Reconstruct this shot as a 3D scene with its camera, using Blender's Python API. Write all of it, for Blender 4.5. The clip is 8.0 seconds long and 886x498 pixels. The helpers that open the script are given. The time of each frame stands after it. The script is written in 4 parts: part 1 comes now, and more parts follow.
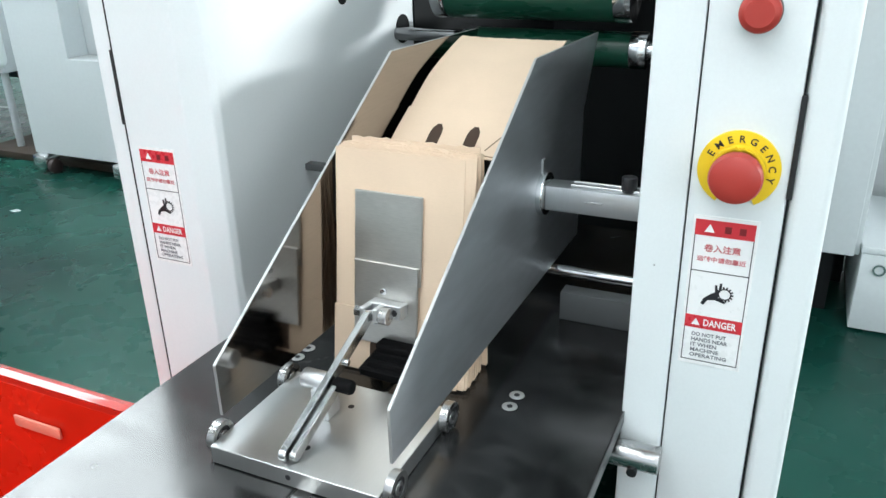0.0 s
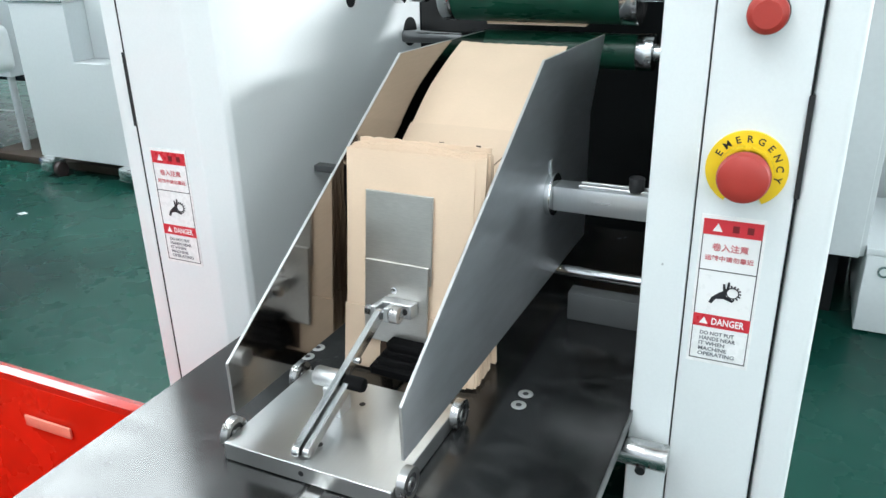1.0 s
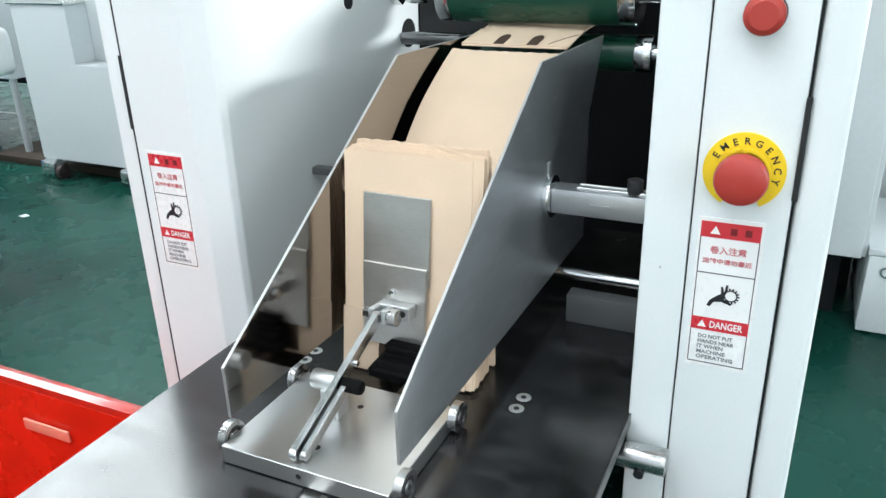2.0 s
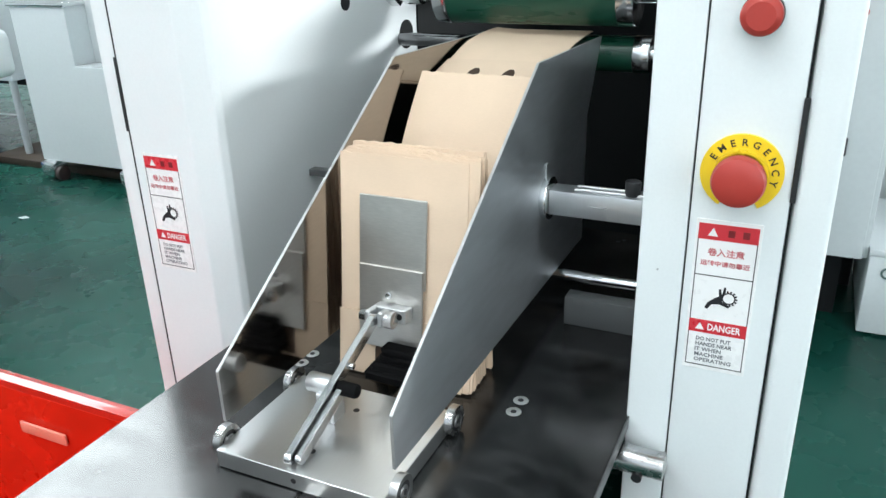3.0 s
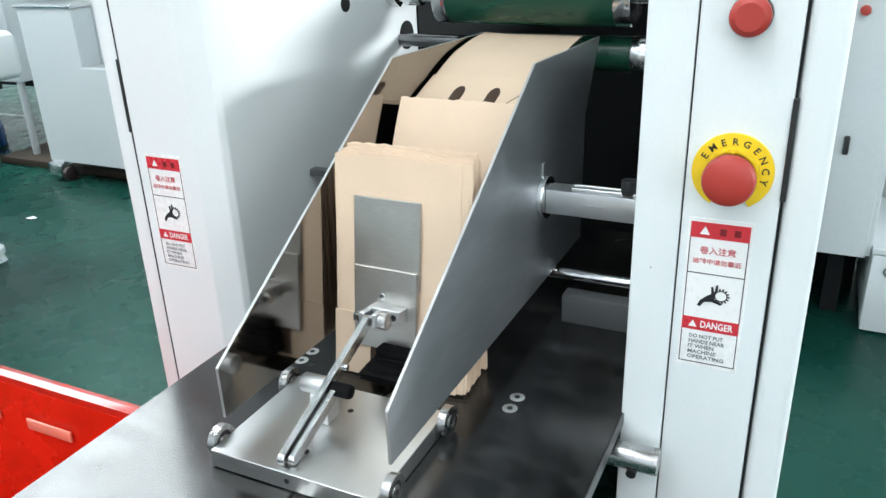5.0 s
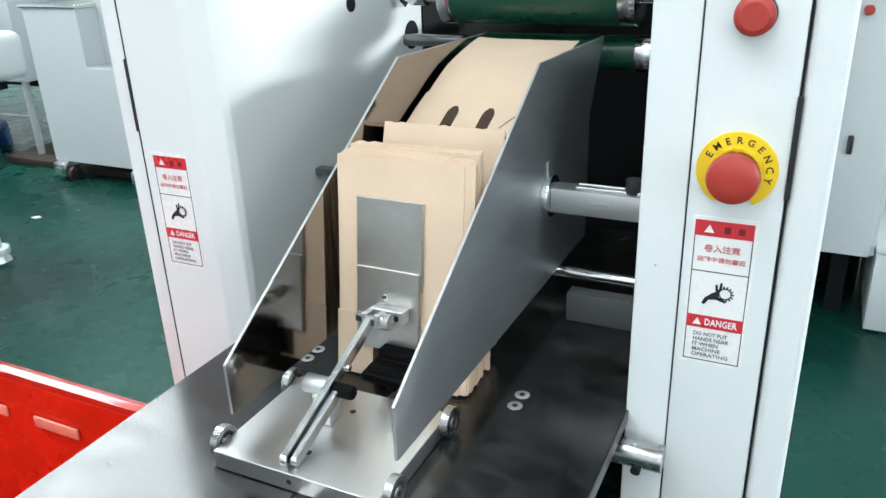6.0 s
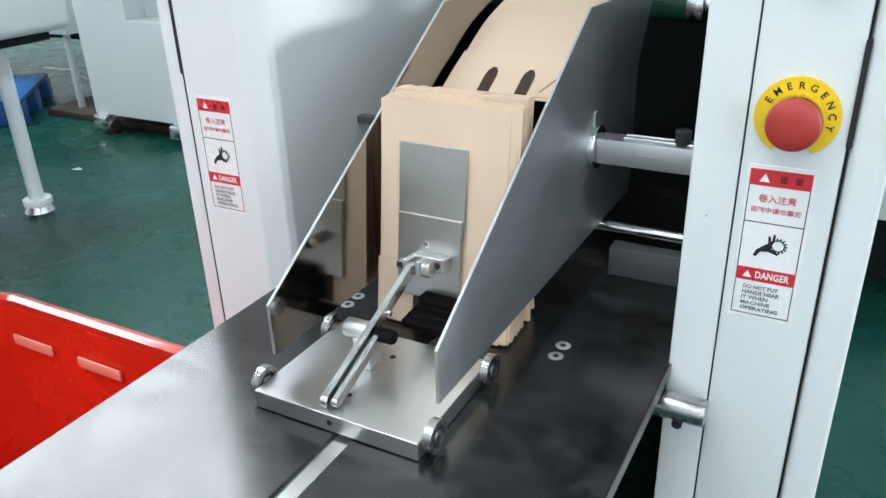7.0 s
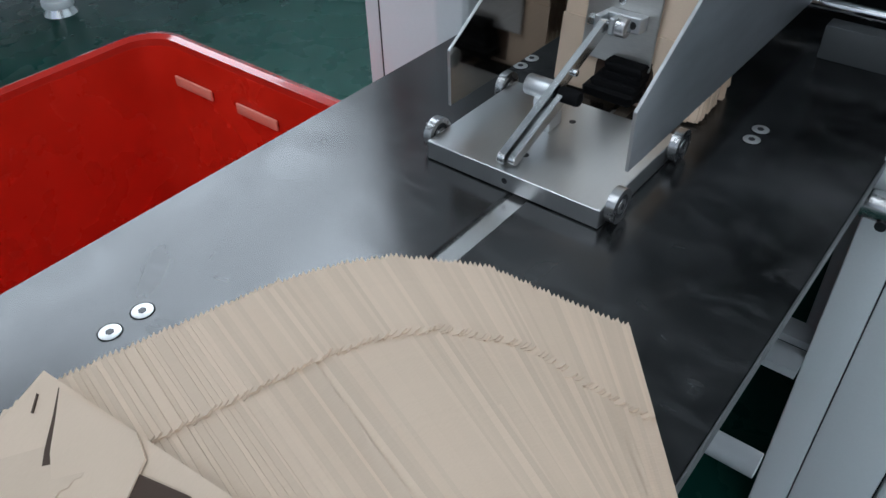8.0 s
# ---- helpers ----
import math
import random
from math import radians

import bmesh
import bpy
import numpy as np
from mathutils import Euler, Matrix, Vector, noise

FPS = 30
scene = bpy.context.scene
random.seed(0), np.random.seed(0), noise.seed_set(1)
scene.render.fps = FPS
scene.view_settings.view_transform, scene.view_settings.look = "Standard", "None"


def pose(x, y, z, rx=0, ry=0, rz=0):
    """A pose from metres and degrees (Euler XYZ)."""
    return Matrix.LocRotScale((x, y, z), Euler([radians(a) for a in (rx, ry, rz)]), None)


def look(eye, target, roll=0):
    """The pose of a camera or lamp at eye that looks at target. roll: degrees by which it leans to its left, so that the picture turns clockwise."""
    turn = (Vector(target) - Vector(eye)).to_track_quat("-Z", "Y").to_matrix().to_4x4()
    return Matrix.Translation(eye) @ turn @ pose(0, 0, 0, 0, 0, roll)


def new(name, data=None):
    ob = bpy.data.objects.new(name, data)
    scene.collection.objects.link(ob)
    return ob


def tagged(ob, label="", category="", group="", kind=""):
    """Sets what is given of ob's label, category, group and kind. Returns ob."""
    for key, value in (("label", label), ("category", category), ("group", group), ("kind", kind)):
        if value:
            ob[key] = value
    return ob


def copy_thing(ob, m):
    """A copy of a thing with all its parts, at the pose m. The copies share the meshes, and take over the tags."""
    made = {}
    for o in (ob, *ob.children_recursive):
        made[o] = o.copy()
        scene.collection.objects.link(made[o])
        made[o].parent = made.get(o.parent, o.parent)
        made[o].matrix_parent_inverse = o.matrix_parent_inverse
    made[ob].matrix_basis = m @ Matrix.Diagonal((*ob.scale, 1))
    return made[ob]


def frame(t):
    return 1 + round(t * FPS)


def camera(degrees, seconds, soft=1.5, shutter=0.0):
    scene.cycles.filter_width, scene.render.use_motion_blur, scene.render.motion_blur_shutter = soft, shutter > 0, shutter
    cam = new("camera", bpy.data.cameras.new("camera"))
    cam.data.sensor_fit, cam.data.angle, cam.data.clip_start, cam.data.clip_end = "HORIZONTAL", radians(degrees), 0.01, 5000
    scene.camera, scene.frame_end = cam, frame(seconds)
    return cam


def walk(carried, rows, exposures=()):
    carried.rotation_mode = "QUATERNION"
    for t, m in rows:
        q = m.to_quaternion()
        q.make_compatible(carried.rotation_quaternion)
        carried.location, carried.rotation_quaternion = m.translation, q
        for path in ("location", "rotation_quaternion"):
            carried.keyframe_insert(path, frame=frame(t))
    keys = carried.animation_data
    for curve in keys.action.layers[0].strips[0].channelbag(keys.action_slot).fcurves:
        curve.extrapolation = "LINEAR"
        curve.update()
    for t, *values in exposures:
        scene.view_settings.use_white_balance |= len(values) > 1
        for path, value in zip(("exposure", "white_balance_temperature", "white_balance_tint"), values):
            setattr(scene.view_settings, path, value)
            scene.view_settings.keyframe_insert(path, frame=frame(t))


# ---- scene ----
cam = camera(59.34, 8.0)
PATH = [
    (0, pose(0.2115, -0.5953, 1.1825, 67.04, 1.17, 24.58)),
    (0.5, pose(0.2098, -0.6011, 1.1828, 67.13, 1.30, 24.69)),
    (1, pose(0.2091, -0.6048, 1.1822, 67.29, 1.29, 24.78)),
    (1.5, pose(0.2113, -0.6029, 1.1830, 67.30, 1.41, 24.87)),
    (3, pose(0.2149, -0.5927, 1.1822, 67.41, 1.61, 24.98)),
    (3.5, pose(0.2190, -0.5964, 1.1832, 67.38, 1.68, 25.03)),
    (4, pose(0.2239, -0.5969, 1.1839, 67.44, 1.75, 25.11)),
    (4.5, pose(0.2276, -0.5958, 1.1846, 67.41, 1.83, 25.25)),
    (6, pose(0.2275, -0.6025, 1.1851, 67.40, 1.95, 25.62)),
    (6.5, pose(0.2264, -0.6046, 1.1810, 67.54, 1.90, 25.72)),
    (7, pose(0.2162, -0.6074, 1.1669, 64.85, 1.65, 28.26)),
    (7.4, pose(0.1877, -0.6173, 1.1410, 58.80, 0.97, 33.43)),
    (7.5, pose(0.1848, -0.6165, 1.1390, 57.58, 0.92, 34.29)),
    (7.6, pose(0.1785, -0.6190, 1.1322, 55.99, 0.80, 35.33)),
    (8, pose(0.1604, -0.6190, 1.1189, 50.16, 1.39, 38.63)),
]
# the film camera darkens its picture as it tips down
EXPOSURES = [(0.0, -0.34, 6520, 9), (4.8, -0.33, 6520, 9), (5.8, -0.36, 6520, 9), (6.7, -0.42, 6520, 9), (7.0, -0.52, 6450, 10), (7.3, -1.13, 6250, 12), (7.6, -1.47, 6100, 13), (8.0, -1.46, 5980, 12)]
walk(cam, PATH, EXPOSURES)

# ---- world and light ----
FLOOR = 0.20
TABLE = 0.75
world = bpy.data.worlds.new("world")
scene.world = world
world.use_nodes = True
wbg = world.node_tree.nodes["Background"]
wsky = world.node_tree.nodes.new("ShaderNodeTexSky")
wsky.sky_type = 'NISHITA'
wsky.sun_disc = False
wsky.sun_elevation = radians(40)
wsky.sun_rotation = radians(120)
world.node_tree.links.new(wsky.outputs[0], wbg.inputs[0])
wbg.inputs[1].default_value = 0.12


def area_lamp(name, m, sx, sy, watts, colour):
    li = bpy.data.lights.new(name, 'AREA')
    li.shape, li.size, li.size_y, li.energy, li.color = 'RECTANGLE', sx, sy, watts, colour
    ob = new(name, li)
    ob.matrix_world = m
    return ob


# ---- materials ----
def nodes_of(name):
    m = bpy.data.materials.new(name)
    m.use_nodes = True
    nt = m.node_tree
    return m, nt, nt.nodes["Principled BSDF"]


def mat(name, colour, rough=0.5, metal=0.0, vary=0.08, grain=60.0, bump=0.05, stretch=(1, 1, 1), stain=6.0, rvary=0.1, objvary=0.0, spec=0.5, coat=0.0):
    """A surface with two scales of variation in colour and roughness, and fine relief."""
    m, nt, b = nodes_of(name)
    n, l = nt.nodes, nt.links
    tc = n.new("ShaderNodeTexCoord")
    mp = n.new("ShaderNodeMapping")
    mp.inputs["Scale"].default_value = stretch
    l.new(tc.outputs["Object"], mp.inputs[0])
    fine = n.new("ShaderNodeTexNoise")
    fine.inputs["Scale"].default_value = grain
    fine.inputs["Detail"].default_value = 6
    l.new(mp.outputs[0], fine.inputs["Vector"])
    big = n.new("ShaderNodeTexNoise")
    big.inputs["Scale"].default_value = stain
    big.inputs["Detail"].default_value = 4
    l.new(tc.outputs["Object"], big.inputs["Vector"])
    add = n.new("ShaderNodeMath")
    add.operation = 'MULTIPLY_ADD'
    add.inputs[1].default_value = 0.5
    l.new(fine.outputs[0], add.inputs[0])
    half = n.new("ShaderNodeMath")
    half.operation = 'MULTIPLY'
    half.inputs[1].default_value = 0.5
    l.new(big.outputs[0], half.inputs[0])
    l.new(half.outputs[0], add.inputs[2])
    src = add.outputs[0]
    if objvary:
        oi = n.new("ShaderNodeObjectInfo")
        mx = n.new("ShaderNodeMath")
        mx.operation = 'MULTIPLY_ADD'
        mx.inputs[1].default_value = objvary
        l.new(oi.outputs["Random"], mx.inputs[0])
        l.new(src, mx.inputs[2])
        src = mx.outputs[0]
    ramp = n.new("ShaderNodeMapRange")
    ramp.inputs[1].default_value, ramp.inputs[2].default_value = 0.3, 0.7 + objvary
    ramp.inputs[3].default_value, ramp.inputs[4].default_value = 1 - vary, 1 + vary
    l.new(src, ramp.inputs[0])
    vm = n.new("ShaderNodeVectorMath")
    vm.operation = 'SCALE'
    vm.inputs[0].default_value = colour[:3]
    l.new(ramp.outputs[0], vm.inputs["Scale"])
    l.new(vm.outputs[0], b.inputs["Base Color"])
    rr = n.new("ShaderNodeMapRange")
    rr.inputs[1].default_value, rr.inputs[2].default_value = 0.3, 0.7
    rr.inputs[3].default_value, rr.inputs[4].default_value = max(0.02, rough - rvary), min(1, rough + rvary)
    l.new(add.outputs[0], rr.inputs[0])
    l.new(rr.outputs[0], b.inputs["Roughness"])
    b.inputs["Metallic"].default_value = metal
    b.inputs["Specular IOR Level"].default_value = spec
    b.inputs["Coat Weight"].default_value = coat
    if bump:
        bp = n.new("ShaderNodeBump")
        bp.inputs["Strength"].default_value = bump
        bp.inputs["Distance"].default_value = 0.001
        l.new(fine.outputs[0], bp.inputs["Height"])
        l.new(bp.outputs[0], b.inputs["Normal"])
    return m


def glow(name, colour, strength):
    m, nt, b = nodes_of(name)
    b.inputs["Emission Color"].default_value = (*colour, 1)
    b.inputs["Emission Strength"].default_value = strength
    return m


WHITE = mat("white_powder_coat", (0.752, 0.80, 0.812), 0.38, vary=0.025, grain=400, bump=0.06, stain=3, rvary=0.05)
# far white paint, greyed to put those machines' shade into the colour
WHITE_FAR = mat("greyed_white_paint", (0.62, 0.665, 0.68), 0.45, vary=0.04, grain=80, stain=2)
SATIN = mat("satin_steel_sheet", (0.62, 0.64, 0.665), 0.46, 1.0, vary=0.10, grain=22, bump=0.010, stretch=(1, 1, 5), stain=14, rvary=0.06)
STEEL = mat("brushed_steel_sheet", (0.32, 0.305, 0.29), 0.085, 1.0, vary=0.06, grain=35, bump=0.008, stretch=(1, 1, 12), stain=9, rvary=0.025)
ALU = mat("milled_aluminium", (0.64, 0.655, 0.665), 0.42, 1.0, vary=0.04, grain=45, bump=0.05, stretch=(14, 1, 1), stain=12, rvary=0.08)
BASEP = mat("ground_aluminium_plate", (0.68, 0.69, 0.69), 0.33, 1.0, vary=0.03, grain=45, bump=0.006, stretch=(14, 1, 1), stain=14, rvary=0.06)
CUT = mat("bare_cut_edge_steel", (0.52, 0.53, 0.53), 0.45, 0.8, vary=0.05, grain=90, bump=0.03)
PUSH = mat("satin_steel_plate", (0.55, 0.54, 0.515), 0.36, 1.0, vary=0.12, grain=120, bump=0.03, stretch=(1, 1, 8), stain=26, rvary=0.06)
BEARING = mat("worn_bearing_steel", (0.46, 0.46, 0.46), 0.28, 1.0, vary=0.1, grain=90, bump=0.04, rvary=0.08)
DGREY = mat("dark_grey_steel", (0.085, 0.09, 0.092), 0.45, 0.0, vary=0.1, grain=50)
CHROME = mat("polished_steel", (0.70, 0.71, 0.72), 0.16, 1.0, vary=0.05, grain=90, bump=0.02, rvary=0.05)
LEVER = mat("satin_lever_steel", (0.60, 0.61, 0.61), 0.20, 1.0, vary=0.08, grain=70, bump=0.04, rvary=0.08)
SCREW = mat("turned_screw_steel", (0.72, 0.72, 0.71), 0.40, 0.8, vary=0.05, grain=90, bump=0.02, rvary=0.05)
# darker steel for the lower roller's left shaft
SHAFT = mat("dark_shaft_steel", (0.22, 0.225, 0.23), 0.14, 1.0, vary=0.1, grain=60, bump=0.03)
BLACK = mat("black_rubber", (0.0045, 0.0045, 0.005), 0.75, vary=0.25, grain=90, bump=0.25, spec=0.12)
BLACKP = mat("black_plastic", (0.018, 0.018, 0.02), 0.35, vary=0.15, grain=120)
# near-black for gaps, and to paint shade inside and under machines
DARK = mat("dark_gaps_and_shade", (0.013, 0.015, 0.016), 0.75, vary=0.2, grain=10, spec=0.15)
RED = mat("red_plastic", (0.60, 0.019, 0.007), 0.24, vary=0.20, grain=9, bump=0.03, stain=5)
RIM = mat("glossy_red_plastic", (0.50, 0.022, 0.012), 0.18, vary=0.10, grain=14, bump=0.02, stain=5, rvary=0.05, coat=0.8)
BUTTON = mat("red_button_plastic", (0.42, 0.040, 0.030), 0.42, vary=0.05, grain=200, bump=0.08)
YELLOW = mat("yellow_plastic", (0.86, 0.60, 0.02), 0.40, vary=0.04, grain=150)
LABELW = mat("white_label_film", (0.84, 0.85, 0.85), 0.30, vary=0.01, grain=200, bump=0)
LABELR = mat("red_label_ink", (0.62, 0.035, 0.05), 0.32, vary=0.03, grain=200, bump=0)
LABELK = mat("black_label_ink", (0.02, 0.02, 0.025), 0.35, vary=0.05, grain=200, bump=0)
LABELP = mat("pink_label_ink", (0.60, 0.16, 0.18), 0.35, vary=0.05, grain=200, bump=0)
LABELG = mat("grey_label_ink", (0.16, 0.17, 0.19), 0.35, vary=0.05, grain=200, bump=0)
GREEN = mat("green_belt", (0.008, 0.060, 0.036), 0.30, vary=0.12, grain=50, bump=0.05, stretch=(0.2, 1, 1))
BLUE = mat("blue_plastic", (0.012, 0.10, 0.30), 0.45, vary=0.12, grain=30)
BROWN = mat("rusty_brown_steel", (0.030, 0.019, 0.011), 0.7, vary=0.3, grain=20)
WALLP = mat("painted_plaster", (0.62, 0.65, 0.66), 0.7, vary=0.06, grain=12, stain=0.6)
ROOF = mat("grey_roof_sheet", (0.30, 0.32, 0.33), 0.7, vary=0.08, grain=12, stain=0.6)
GREYM = mat("grey_painted_steel", (0.42, 0.45, 0.46), 0.42, vary=0.08, grain=40)


def kraft(name, colour, objvary):
    """Brown paper: fibres, flecks and soft cloudy tone."""
    m, nt, b = nodes_of(name)
    n, l = nt.nodes, nt.links
    tc = n.new("ShaderNodeTexCoord")
    mp = n.new("ShaderNodeMapping")
    mp.inputs["Scale"].default_value = (1, 6, 6)
    l.new(tc.outputs["Object"], mp.inputs[0])
    a = n.new("ShaderNodeTexNoise")
    a.inputs["Scale"].default_value = 220
    a.inputs["Detail"].default_value = 5
    l.new(mp.outputs[0], a.inputs["Vector"])
    c = n.new("ShaderNodeTexNoise")
    c.inputs["Scale"].default_value = 14
    l.new(tc.outputs["Object"], c.inputs["Vector"])
    oi = n.new("ShaderNodeObjectInfo")
    s1 = n.new("ShaderNodeMath")
    s1.operation = 'MULTIPLY_ADD'
    s1.inputs[1].default_value = 0.10
    s1.inputs[2].default_value = 0.82
    l.new(a.outputs[0], s1.inputs[0])
    s2 = n.new("ShaderNodeMath")
    s2.operation = 'MULTIPLY_ADD'
    s2.inputs[1].default_value = 0.16
    l.new(c.outputs[0], s2.inputs[0])
    l.new(s1.outputs[0], s2.inputs[2])
    s3 = n.new("ShaderNodeMath")
    s3.operation = 'MULTIPLY_ADD'
    s3.inputs[1].default_value = objvary
    l.new(oi.outputs["Random"], s3.inputs[0])
    l.new(s2.outputs[0], s3.inputs[2])
    vm = n.new("ShaderNodeVectorMath")
    vm.operation = 'SCALE'
    vm.inputs[0].default_value = colour
    l.new(s3.outputs[0], vm.inputs["Scale"])
    l.new(vm.outputs[0], b.inputs["Base Color"])
    b.inputs["Roughness"].default_value = 0.72
    b.inputs["Specular IOR Level"].default_value = 0.3
    bp = n.new("ShaderNodeBump")
    bp.inputs["Strength"].default_value = 0.18
    bp.inputs["Distance"].default_value = 0.0006
    l.new(a.outputs[0], bp.inputs["Height"])
    l.new(bp.outputs[0], b.inputs["Normal"])
    return m


PAPER = kraft("kraft_paper", (0.73, 0.565, 0.42), 0.06)
# same paper, darker: shade and streaks of the fan put into colour
PAPER_FAN_SHADED = kraft("kraft_paper_fan_shaded", (0.56, 0.44, 0.33), 0.16)
# darker paper that paints the shade along a crease
PAPER_CREASE_SHADE = kraft("kraft_paper_crease_shade", (0.26, 0.19, 0.135), 0.05)
# dark brown that paints the shade in the bags' slots and gaps
PAPER_GAP_SHADE = kraft("kraft_paper_gap_shade", (0.062, 0.038, 0.026), 0.05)


def table_material():
    """Blackened steel plate, smeared by use: dark, glossy, with dull wipe marks."""
    m, nt, b = nodes_of("blackened_steel_table")
    n, l = nt.nodes, nt.links
    tc = n.new("ShaderNodeTexCoord")
    w = n.new("ShaderNodeTexNoise")
    w.inputs["Scale"].default_value = 9
    w.inputs["Detail"].default_value = 5
    w.inputs["Distortion"].default_value = 1.6
    l.new(tc.outputs["Object"], w.inputs["Vector"])
    f = n.new("ShaderNodeTexNoise")
    f.inputs["Scale"].default_value = 160
    f.inputs["Detail"].default_value = 6
    l.new(tc.outputs["Object"], f.inputs["Vector"])
    r = n.new("ShaderNodeMapRange")
    r.inputs[1].default_value, r.inputs[2].default_value = 0.42, 0.72
    r.inputs[3].default_value, r.inputs[4].default_value = 0.20, 0.29
    l.new(w.outputs[0], r.inputs[0])
    l.new(r.outputs[0], b.inputs["Roughness"])
    cr = n.new("ShaderNodeValToRGB")
    cr.color_ramp.elements[0].position, cr.color_ramp.elements[0].color = 0.45, (0.004, 0.0044, 0.0047, 1)
    cr.color_ramp.elements[1].position, cr.color_ramp.elements[1].color = 0.78, (0.018, 0.0185, 0.019, 1)
    l.new(w.outputs[0], cr.inputs[0])
    d = n.new("ShaderNodeTexNoise")
    d.inputs["Scale"].default_value = 19
    d.inputs["Detail"].default_value = 8
    d.inputs["Distortion"].default_value = 1.1
    wipe = n.new("ShaderNodeMapping")
    wipe.inputs["Rotation"].default_value = (0, 0, radians(38))
    wipe.inputs["Scale"].default_value = (1.0, 2.4, 1.0)
    l.new(tc.outputs["Object"], wipe.inputs[0])
    l.new(wipe.outputs[0], d.inputs["Vector"])
    dr = n.new("ShaderNodeMapRange")
    dr.inputs[1].default_value, dr.inputs[2].default_value = 0.48, 0.76
    dr.inputs[3].default_value, dr.inputs[4].default_value = 0.0, 1.0
    l.new(d.outputs[0], dr.inputs[0])
    mx = n.new("ShaderNodeMixRGB")
    mx.inputs[2].default_value = (0.031, 0.032, 0.033, 1)
    l.new(dr.outputs[0], mx.inputs[0])
    l.new(cr.outputs[0], mx.inputs[1])
    l.new(mx.outputs[0], b.inputs["Base Color"])
    b.inputs["Specular IOR Level"].default_value = 0.75
    bp = n.new("ShaderNodeBump")
    bp.inputs["Strength"].default_value = 0.05
    bp.inputs["Distance"].default_value = 0.0008
    l.new(f.outputs[0], bp.inputs["Height"])
    l.new(bp.outputs[0], b.inputs["Normal"])
    return m


def floor_material():
    """Green epoxy floor, worn to paler patches, half glossy."""
    m, nt, b = nodes_of("green_epoxy_floor")
    n, l = nt.nodes, nt.links
    tc = n.new("ShaderNodeTexCoord")
    w = n.new("ShaderNodeTexNoise")
    w.inputs["Scale"].default_value = 1.3
    w.inputs["Detail"].default_value = 7
    l.new(tc.outputs["Object"], w.inputs["Vector"])
    f = n.new("ShaderNodeTexNoise")
    f.inputs["Scale"].default_value = 9
    f.inputs["Detail"].default_value = 5
    l.new(tc.outputs["Object"], f.inputs["Vector"])
    cr = n.new("ShaderNodeValToRGB")
    cr.color_ramp.elements[0].position, cr.color_ramp.elements[0].color = 0.35, (0.004, 0.038, 0.029, 1)
    cr.color_ramp.elements[1].position, cr.color_ramp.elements[1].color = 0.72, (0.010, 0.066, 0.050, 1)
    l.new(w.outputs[0], cr.inputs[0])
    l.new(cr.outputs[0], b.inputs["Base Color"])
    r = n.new("ShaderNodeMapRange")
    r.inputs[3].default_value, r.inputs[4].default_value = 0.24, 0.31
    b.inputs["Specular IOR Level"].default_value = 0.18
    l.new(f.outputs[0], r.inputs[0])
    l.new(r.outputs[0], b.inputs["Roughness"])
    bp = n.new("ShaderNodeBump")
    bp.inputs["Strength"].default_value = 0.008
    bp.inputs["Distance"].default_value = 0.002
    l.new(f.outputs[0], bp.inputs["Height"])
    l.new(bp.outputs[0], b.inputs["Normal"])
    return m


TABLETOP = table_material()
FLOORM = floor_material()


# ---- mesh helpers ----
def box(bm, x0, x1, y0, y1, z0, z1, bevel=0.0, seg=2):
    r = bmesh.ops.create_cube(bm, size=1)
    vs = r["verts"]
    for v in vs:
        v.co = Vector((x0 + (v.co.x + 0.5) * (x1 - x0), y0 + (v.co.y + 0.5) * (y1 - y0), z0 + (v.co.z + 0.5) * (z1 - z0)))
    if bevel:
        es = list({e for v in vs for e in v.link_edges})
        bmesh.ops.bevel(bm, geom=es, offset=bevel, segments=seg, profile=0.5, affect='EDGES', clamp_overlap=True)
    return bm


def rod(bm, a, b, r, seg=24, r2=None, bevel=0.0):
    """A cylinder or cone from a to b."""
    a, b = Vector(a), Vector(b)
    d = b - a
    m = Matrix.Translation((a + b) / 2) @ d.to_track_quat('Z', 'Y').to_matrix().to_4x4()
    g = bmesh.ops.create_cone(bm, cap_ends=True, segments=seg, radius1=r, radius2=r if r2 is None else r2, depth=d.length, matrix=m)
    if bevel:
        caps = [f for f in {f for v in g["verts"] for f in v.link_faces} if len(f.verts) > 4]
        es = list({e for f in caps for e in f.edges})
        bmesh.ops.bevel(bm, geom=es, offset=bevel, segments=2, profile=0.5, affect='EDGES')
    return bm


def ring(bm, centre, axis, r_in, r_out, half, seg=32, start=0.0, sweep=360.0):
    """A flat ring, or part of one, of rectangular section."""
    q = Vector(axis).to_track_quat('Z', 'Y').to_matrix()
    c = Vector(centre)
    full = sweep >= 359.9
    n = seg if full else seg + 1
    rows = []
    for i in range(n):
        a = radians(start + sweep * i / seg)
        e = q @ Vector((math.cos(a), math.sin(a), 0))
        k = q @ Vector((0, 0, half))
        rows.append([bm.verts.new(c + e * r + s) for r, s in ((r_in, -k), (r_out, -k), (r_out, k), (r_in, k))])
    m = n if full else n - 1
    for i in range(m):
        p, o = rows[i], rows[(i + 1) % n]
        for j in range(4):
            bm.faces.new((p[j], o[j], o[(j + 1) % 4], p[(j + 1) % 4]))
    if not full:
        bm.faces.new(rows[0][::-1])
        bm.faces.new(rows[-1])
    bmesh.ops.recalc_face_normals(bm, faces=bm.faces)
    return bm


